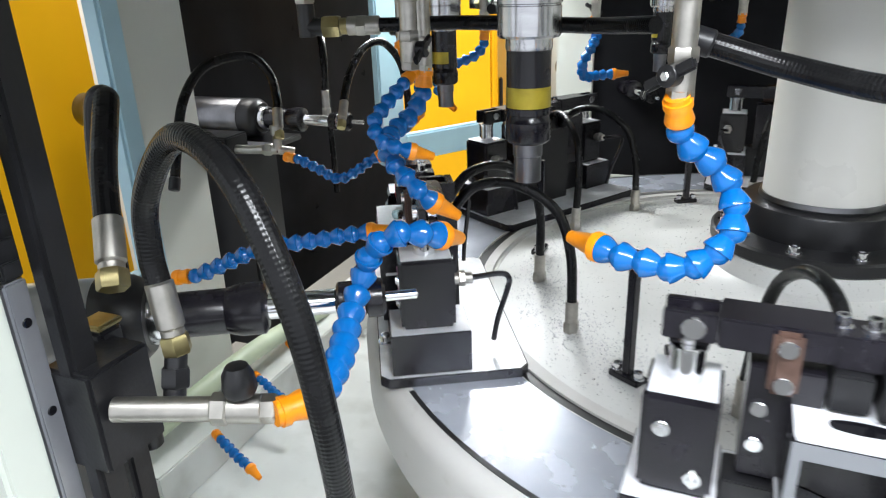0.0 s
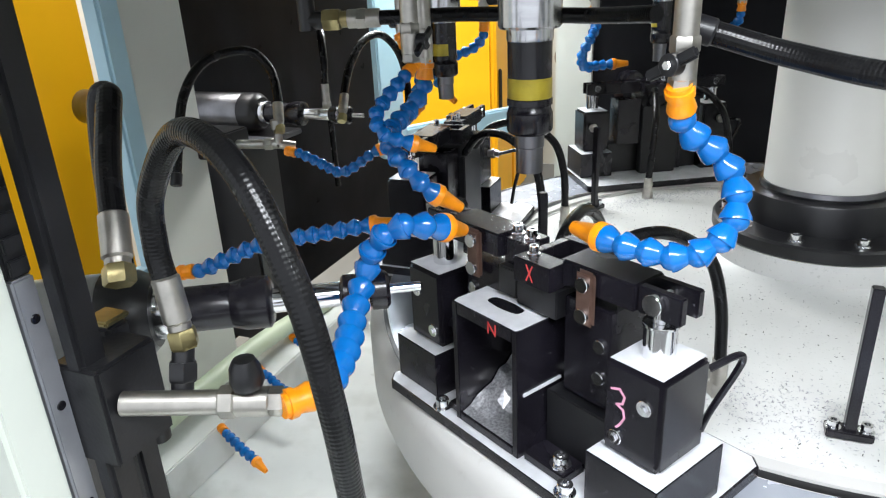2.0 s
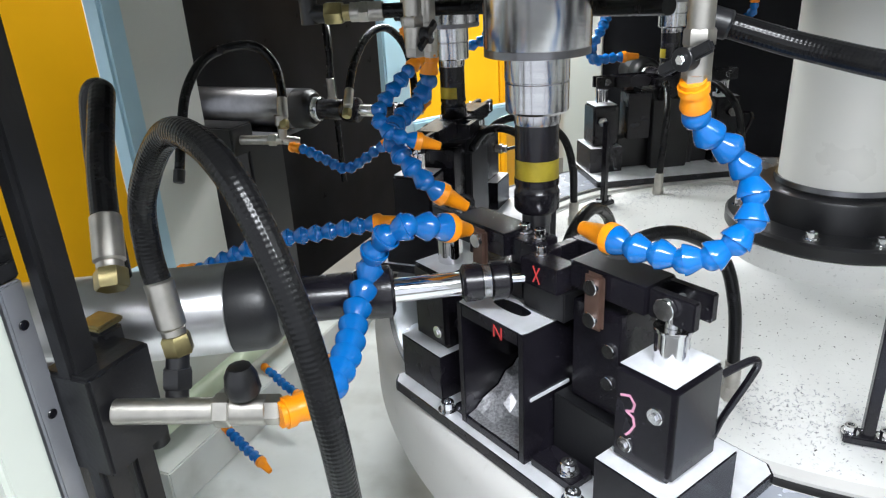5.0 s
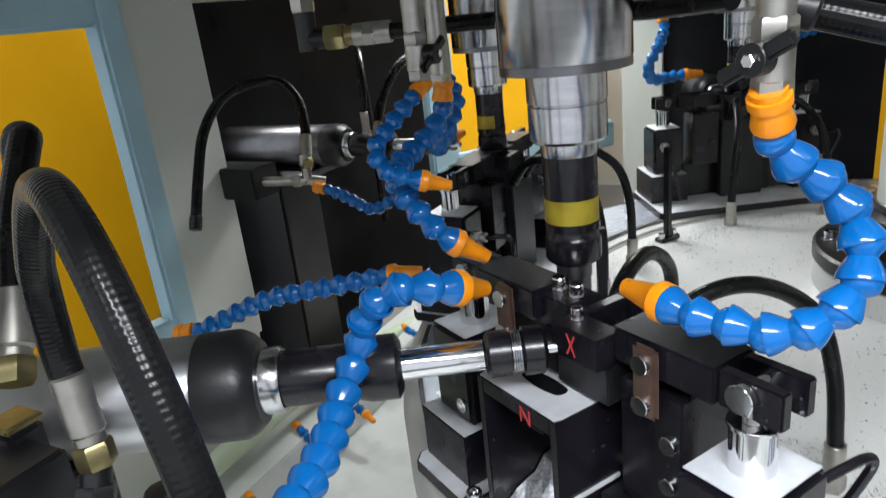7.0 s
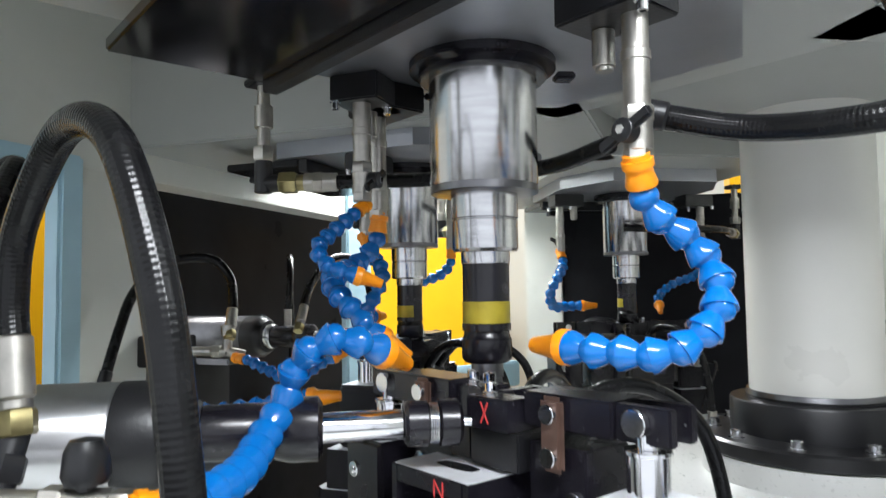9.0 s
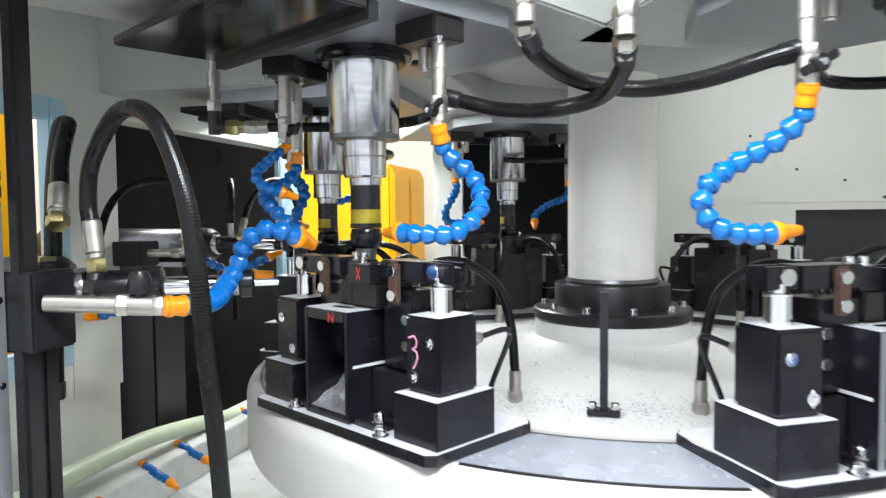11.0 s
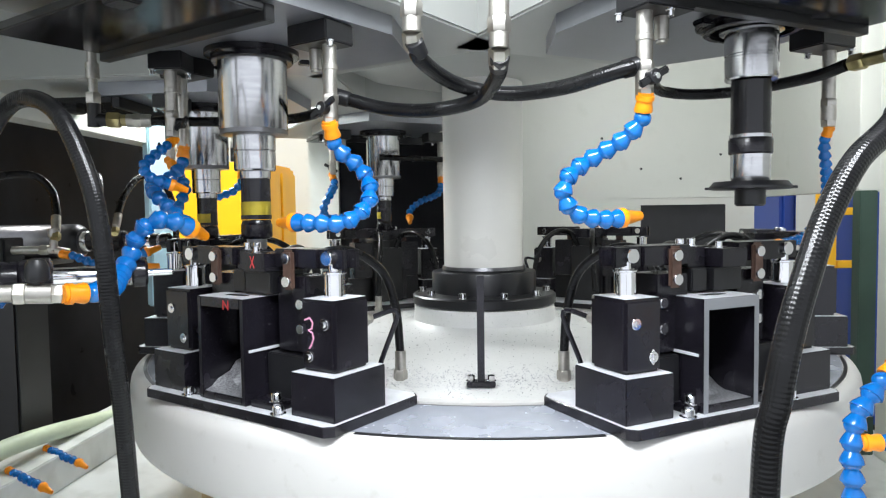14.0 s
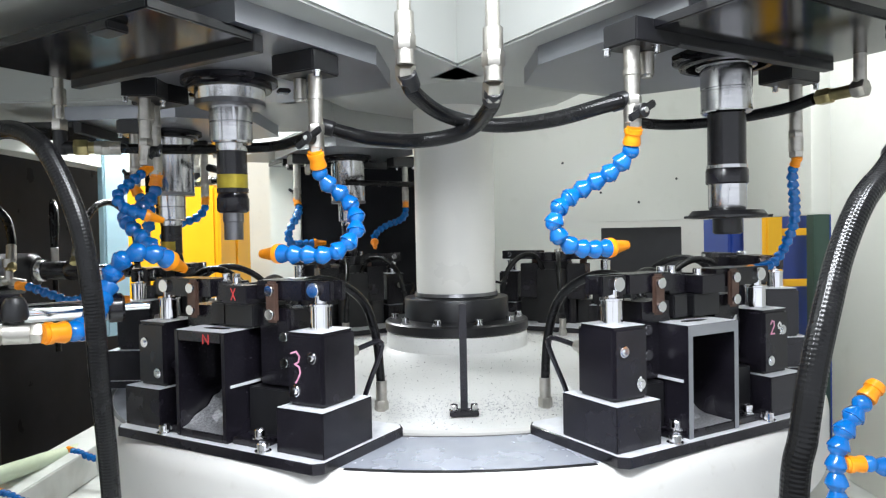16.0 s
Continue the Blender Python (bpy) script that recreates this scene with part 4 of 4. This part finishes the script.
rod(bm, (-0.012, 0.012, -0.004), (-0.016, 0.03, 0.042), 0.0095, 18)
hexnut(bm, (-0.013, 0.017, 0.008), (-0.0145, 0.023, 0.024), 0.013)
part("hose_tail", bm, BLACKM, manifold)
MID_A = [(-0.490, -0.931, 0.247), (-0.477, -0.915, 0.246), (-0.495, -0.84, 0.245), (-0.515, -0.785, 0.256), (-0.520, -0.742, 0.283), (-0.506, -0.745, 0.314), (-0.480, -0.740, 0.336), (-0.455, -0.716, 0.330), (-0.442, -0.669, 0.311)]
coolant_hose(MID_A, I4, "blue jointed coolant hose rising to an orange nozzle at the clamp", 1.15)
LOW_A = [(-0.902, -0.611, 0.178), (-0.878, -0.603, 0.181), (-0.788, -0.569, 0.219), (-0.709, -0.542, 0.232), (-0.648, -0.520, 0.242), (-0.610, -0.507, 0.246)]
coolant_hose(LOW_A, I4, "blue jointed coolant hose running behind the arched hose", 1.02)

SIDE_A = [(-0.532, -0.568, 0.472), (-0.541, -0.586, 0.457), (-0.552, -0.609, 0.438), (-0.555, -0.629, 0.422), (-0.541, -0.635, 0.405), (-0.517, -0.624, 0.395), (-0.491, -0.604, 0.384)]
coolant_hose(SIDE_A, I4, "thin blue jointed coolant hose bent sharply beside another hose", 0.75)
side_pipe("thin nickel coolant pipe with black butterfly valve", SIDE_A[0], 0.6225, I4)

REAR = [(-0.983, -0.190, 0.254), (-0.967, -0.188, 0.252), (-0.920, -0.185, 0.233), (-0.874, -0.187, 0.216), (-0.845, -0.173, 0.229), (-0.819, -0.158, 0.249), (-0.796, -0.142, 0.260), (-0.781, -0.135, 0.265)]
coolant_hose(REAR, I4, "thin blue jointed coolant hose sagging below the rear drill", 0.9)
hose([(-1.023, -0.158, 0.335), (-1.030, -0.145, 0.361), (-1.054, -0.124, 0.407), (-1.089, -0.132, 0.443), (-1.125, -0.175, 0.445), (-1.152, -0.220, 0.425), (-1.160, -0.268, 0.376), (-1.153, -0.307, 0.311), (-1.138, -0.356, 0.220)], 0.0095, I4, "arched black hose with nickel ferrule at the rear drill", (True, False))
hose([(-0.921, -0.066, 0.339), (-0.926, -0.047, 0.362), (-0.932, -0.010, 0.397), (-0.933, 0.053, 0.440), (-0.924, 0.110, 0.454), (-0.909, 0.145, 0.437), (-0.889, 0.158, 0.397), (-0.867, 0.137, 0.338), (-0.844, 0.087, 0.264)], 0.0085, I4, "arched black hose with nickel ferrule at the rear drill", (True, False))
rear_tee = thing("pipe_tee", pose(-1.02, -0.175, 0.265), "nickel pipe tee feeding the rear coolant hose", "pipe fitting")
bm = bmesh.new()
rod(bm, (-0.09, -0.02, 0), (0.0, 0.0, 0), 0.0095, 18)
rod(bm, (0.0, 0.0, 0), (0.026, 0.019, -0.008), 0.0095, 18)
hexnut(bm, (-0.03, -0.006, 0), (-0.012, -0.002, 0), 0.013)
part("run", bm, NICKEL, rear_tee)
part("branch", turned([(0, 0), (0.009, 0), (0.009, 0.03), (0.012, 0.031), (0.012, 0.05), (0, 0.05)], 18), NICKEL, rear_tee)
part("support", bbox((-0.23, -0.05, -0.03), (-0.088, 0.02, 0.03), 0.003), BLACKM, rear_tee, "black mounting block")


# ---- enclosure ----
def slab(name, lo, hi, mt, label="", kind="structure", bevel=0.002):
    ob = part(name, bbox(lo, hi, bevel), mt)
    return tagged(ob, label, name.split("_")[0], kind=kind)


slab("floor", (-4, -4, -0.95), (4, 4, -0.9), FLOORM, "grey concrete shop floor")
tray = thing("chip_tray", pose(0, 0, 0), "wet pale sheet-metal chip tray below the table", "tray")
part("tray_floor", bbox((-1.18, -1.5, -0.36), (1.18, 0.98, -0.34), 0.001), TRAY, tray)
part("tray_lip", bbox((-1.18, -0.6, -0.34), (-1.06, 0.98, -0.25), 0.003), TRAY, tray)
part("table_base", turned([(0, -0.34), (0.69, -0.34), (0.69, -0.1125), (0, -0.1125)], 96), TAN, tray, "tan painted table base")

# left wall: pillar, black panel, blue window frames
slab("wall_left_low", (-1.26, -1.0, -0.34), (-1.2, -0.2, -0.06), WALLW, "pale painted lower enclosure wall")
slab("wall_left_pillar", (-1.27, -0.36, -0.06), (-1.19, -0.2, 0.60), WALLW, "pale painted enclosure pillar")
slab("wall_left_panel", (-1.49, -0.12, -0.4), (-1.45, 1.25, 0.8), PANEL, "glossy black enclosure panel")
slab("wall_left_top", (-1.27, -1.1, 0.60), (-1.19, 0.95, 1.1), WALLW, "pale painted upper enclosure wall")
slab("wall_back_pillar", (-0.71, 0.98, -0.34), (-0.59, 1.06, 1.1), WALLW, "pale painted enclosure pillar")
slab("wall_back_panel", (-0.59, 1.0, -0.06), (-0.03, 1.04, 0.66), PANEL, "glossy black enclosure panel")
slab("wall_back_low", (-0.59, 0.99, -0.34), (0.1, 1.05, -0.06), WALLW, "pale painted lower enclosure wall")
slab("wall_back_right", (0.08, 0.98, 0.385), (1.03, 1.04, 1.1), WALLW, "pale painted enclosure wall with screws")
slab("wall_back_mid", (0.1, 0.983, 0.02), (0.60, 1.037, 0.385), WALLW, "pale painted enclosure wall")
slab("wall_back_low_right", (0.1, 0.985, -0.34), (0.95, 1.035, 0.02), WALLW, "pale painted lower enclosure wall")
# the opening's darkness is drawn with an added black box
slab("wall_back_box", (0.60, 1.1, 0.02), (0.96, 1.4, 0.36), BLACKM, "black box that fills the dark wall opening")
slab("ceiling", (-1.4, -2.2, 1.1), (1.6, 1.2, 1.14), WALLW, "pale painted machine roof")


def window_frame(name, origin, ang, w, z0, z1, t=0.05, both=True):
    root = thing(name, pose(origin[0], origin[1], 0, 0, 0, ang), "pale blue painted metal window frame", "window", kind="structure")
    for lo, hi in (((0, -0.02, z0), (t, 0.02, z1)), ((w - t, -0.02, z0), (w, 0.02, z1)), ((t, -0.02, z1 - t), (w - t, 0.02, z1)), ((t, -0.02, z0), (w - t, 0.02, z0 + t))):
        if lo[0] == w - t and not both:
            continue
        part("window_frame", bbox(lo, hi, 0.006), BLUEF, root)
    return root


window_frame("window_1", (-1.2, -1.05), 90, 0.69, 0.02, 0.62)
window_frame("window_2", (-1.2, 0.62), 58, 0.82, 0.02, 0.95, 0.09, False)
slab("wall_left_sill", (-1.27, -1.1, -0.06), (-1.19, -0.36, 0.02), WALLW, "pale painted window sill wall")

# things outside the windows
def cabinet(name, lo, hi, mt, label, doors=2):
    """A machine cabinet with door panels, set-back plinth and handles on the faces towards the enclosure."""
    lo, hi = Vector(lo), Vector(hi)
    root = thing(name, pose(lo.x, lo.y, lo.z), label, "cabinet")
    s = hi - lo
    part("body", bbox((0, 0, 0.08), s, 0.02), mt, root)
    part("plinth", bbox((0.03, 0.03, 0), (s.x - 0.03, s.y - 0.03, 0.08), 0.004), BLACKM, root)
    for k in range(doors):
        y0, y1 = s.y * k / doors + 0.02, s.y * (k + 1) / doors - 0.02
        d = part("door", bbox((s.x, y0, 0.12), (s.x + 0.015, y1, s.z - 0.05), 0.006), mt, root)
        part("handle", bbox((s.x + 0.0155, y0 + 0.03, s.z * 0.45), (s.x + 0.035, y0 + 0.05, s.z * 0.6), 0.006), BLACKM, d)
    return root


cabinet("yellow_cabinet", (-2.06, 2.5, -0.9), (-1.42, 3.2, 0.68), YELLOW, "bright yellow machine cabinet beyond the window")
cabinet("yellow_cabinet", (-2.6, -0.5, -0.9), (-1.9, 0.2, 1.4), YELLOW, "bright yellow machine cabinet beyond the window", 1)
cabinet("grey_cabinet", (-3.2, 0.4, -0.9), (-2.5, 1.7, 1.4), WALLW, "pale grey machine cabinet beyond the window")
cabinet("yellow_cabinet", (-0.02, 2.0, -0.9), (0.3, 2.6, 1.4), YELLOW, "bright yellow machine cabinet beyond the opening", 1)
robot = thing("yellow_robot_arm", pose(-1.8, 0.34, -0.9), "orange-yellow robot arm with pale joint beyond the window", "robot arm")
part("upright", turned([(0, 0), (0.07, 0), (0.06, 0.7), (0.05, 1.0), (0, 1.0)], 32), PLASTW, robot)
part("joint", turned([(0, 1.001), (0.05, 1.001), (0.058, 1.05), (0.05, 1.15), (0, 1.165)], 32), PLASTW, robot)
part("arm", bbox((-0.045, -0.035, 1.166), (0.045, 0.035, 1.36), 0.02), ORANGE, robot)

# right side: opening with machines beyond, bright wall, dark strip
slab("wall_right_side", (1.06, -0.4, -0.34), (1.1, 0.19, 1.1), WALLW, "pale painted enclosure wall with screws")
slab("wall_right_strip", (1.012, 0.19, -0.34), (1.058, 0.23, 0.385), DGREEN, "dark green corner strip")
slab("wall_right_beam", (1.03, 0.231, 0.385), (1.09, 0.979, 1.1), WALLW, "pale painted upper enclosure wall")
slab("backdrop_hall", (-4.5, 4.0, -0.9), (4.5, 4.1, 3.0), WALLW, "pale workshop wall far behind")
slab("backdrop_side", (4.5, -4, -0.9), (4.6, 4.1, 3.0), WALLW, "pale workshop wall far behind")
slab("backdrop_left", (-4.6, -4, -0.9), (-4.5, 4.1, 3.0), WALLW, "pale workshop wall far behind")
cabinet("blue_machine", (1.98, 2.0, -0.9), (2.16, 2.5, 0.42), BLUEM, "blue painted machine beyond the opening", 1)
cabinet("blue_machine", (1.62, 2.2, -0.9), (1.7, 2.6, 0.6), BLUEM, "blue painted machine beyond the opening", 1)
guard = thing("yellow_guard_rail", pose(0, 0, 0), "yellow painted guard frame beyond the opening", "guard rail")
for x in (1.74, 2.3):
    part("upright", bbox((x, 2.0, -0.9), (x + 0.09, 2.06, 0.6), 0.008), YELLOW, guard)
part("rail", bbox((1.831, 2.01, 0.02), (2.299, 2.05, 0.06), 0.006), YELLOW, guard)
part("rail", bbox((1.831, 2.01, 0.30), (2.299, 2.05, 0.34), 0.006), YELLOW, guard)

# screws on the pale wall
DARKBOLT = BOLT.copy()
DARKBOLT.materials[0] = BLACKM
for x, z in ((0.13, 0.52), (0.13, 0.72), (0.6, 0.5), (0.9, 0.55), (0.75, 0.46), (0.45, 0.62)):
    ob = new("wall_screw", DARKBOLT)
    ob.matrix_basis = pose(x, 0.98, z, 90) @ Matrix.Diagonal((0.4, 0.4, 0.4, 1))
    tagged(ob, "small dark screw in the pale wall panel", "screw", "wall screws")
seam = slab("trim_seam", (0.085, 0.972, 0.385), (0.11, 0.979, 1.1), COLW, "pale sheet-metal seam strip")

# operator door edge beside the camera
door = thing("sliding_door", pose(-0.66, -0.99, 0), "pale machine door edge with grey rail and black rubber seal", "door")
part("seal", bbox((0.0, -0.014, -0.5), (0.02, 0.013, 1.0), 0.004), BLACKM, door, "black rubber door seal")
part("rail", bbox((-0.02, -0.034, -0.5), (-0.003, -0.0145, 0.375), 0.002), ALU, door, "grey aluminium rail with holes")
for z in (0.16, 0.26, 0.34):
    bm = bmesh.new()
    # black disc paints the dark inside of a rail hole
    rod(bm, (-0.003, -0.024, z), (-0.0015, -0.024, z), 0.0042, 16)
    part("hole", bm, PANE, door)
chain = part("cable_chain", bbox((-0.03, -0.036, 0.376), (-0.003, -0.0145, 0.47), 0.002), BLACKM, door, "black plastic cable chain")
for k in range(5):
    part("chain_link", bbox((-0.0028, -0.034, 0.379 + 0.018 * k), (0.001, -0.018, 0.392 + 0.018 * k), 0.001), BLACKM, chain)
part("panel", bbox((-0.06, -0.075, -0.5), (-0.001, -0.0365, 1.0), 0.004), PLASTW, door, "pale door panel")

# coolant nozzles on the tray side and pale drain hose
for x, y in ((-1.06, -0.46), (-1.12, -0.25), (-1.13, -0.1), (-1.13, 0.215)):
    p = [(0, 0, 0), (0.02, -0.01, -0.002), (0.045, -0.02, -0.006), (0.07, -0.03, -0.012), (0.1, -0.04, -0.016), (0.13, -0.05, -0.026)]
    coolant_hose(p, pose(x + 0.02, y, -0.245), "short blue jointed wash nozzle on the tray lip", 0.8, group="wash nozzles on the tray")
drain = thing("drain_hose", pose(0, 0, 0), "pale green translucent drain hose along the tray", "hose")
bm = bmesh.new()
tube(bm, [(-1.13, -0.75, -0.22), (-1.12, -0.45, -0.2), (-1.12, -0.2, -0.2), (-1.125, 0.1, -0.24), (-1.13, 0.4, -0.285), (-1.13, 0.8, -0.3)], 0.022, 16)
part("tube", bm, GREENH, drain)
wash = [(0.524, -0.842, 0.136), (0.498, -0.850, 0.110), (0.474, -0.857, 0.078), (0.466, -0.862, 0.035), (0.468, -0.865, -0.021), (0.473, -0.868, -0.076), (0.477, -0.870, -0.120)]
coolant_hose(wash, I4, "blue jointed coolant hose hanging beside the table rim", 1.1)
branch = [(0.486, -0.868, 0.05), (0.506, -0.868, 0.05), (0.53, -0.868, 0.045), (0.56, -0.868, 0.045)]
coolant_hose(branch, I4, "short blue jointed hose branch with orange end", 0.95)


def motions():
    turn = ((0, -31.5), (0.1, -29.4), (0.2, -26.6), (0.3, -23.8), (0.4, -20.6), (0.5, -17.6), (0.6, -14.7), (0.7, -11.8), (0.8, -9.1), (0.9, -6.3), (1.0, -3.6), (1.1, -1.6), (1.2, -0.5), (1.35, 0.0), (16, 0.0))
    def spin(ob):
        base = ob.matrix_basis.copy()
        walk(ob, [(t, pose(0, 0, 0, 0, 0, a) @ base) for t, a in turn])
    for ob in [table, chips] + posts + fixtures:
        spin(ob)
    def lift(ob, up, rows):
        base = ob.matrix_basis.copy()
        walk(ob, [(t, base @ Matrix.Translation(Vector(up) * f)) for t, f in rows])
    for d in HEADS:
        if d == -60:
            lift(quills[d], (0, 0, 0), ((0, 0), (16, 0)))
        else:
            lift(quills[d], (0, 0, 0.097), ((0, 1), (2.7, 1), (2.9, 0.7), (3.1, 0.1), (3.3, 0), (14.3, 0), (14.45, 0.25), (14.7, 0.9), (14.8, 1), (16, 1)) if d == -120 else ((0, 1), (2.7, 1), (2.9, 0.7), (3.1, 0.1), (3.3, 0), (16, 0)))
    for d, ob in drills.items():
        lift(ob, (0.135, 0, 0), ((0, 1), (2.7, 1), (2.85, 0.65), (3.0, 0.3), (3.2, 0.18), (6.0, 0), (9.1, 0), (9.3, 0.3), (9.6, 0.95), (9.8, 1), (16, 1)) if d == -120 else ((0, 1), (2.7, 1), (2.85, 0.6), (3.0, 0.15), (3.2, 0), (16, 0)))


motions()
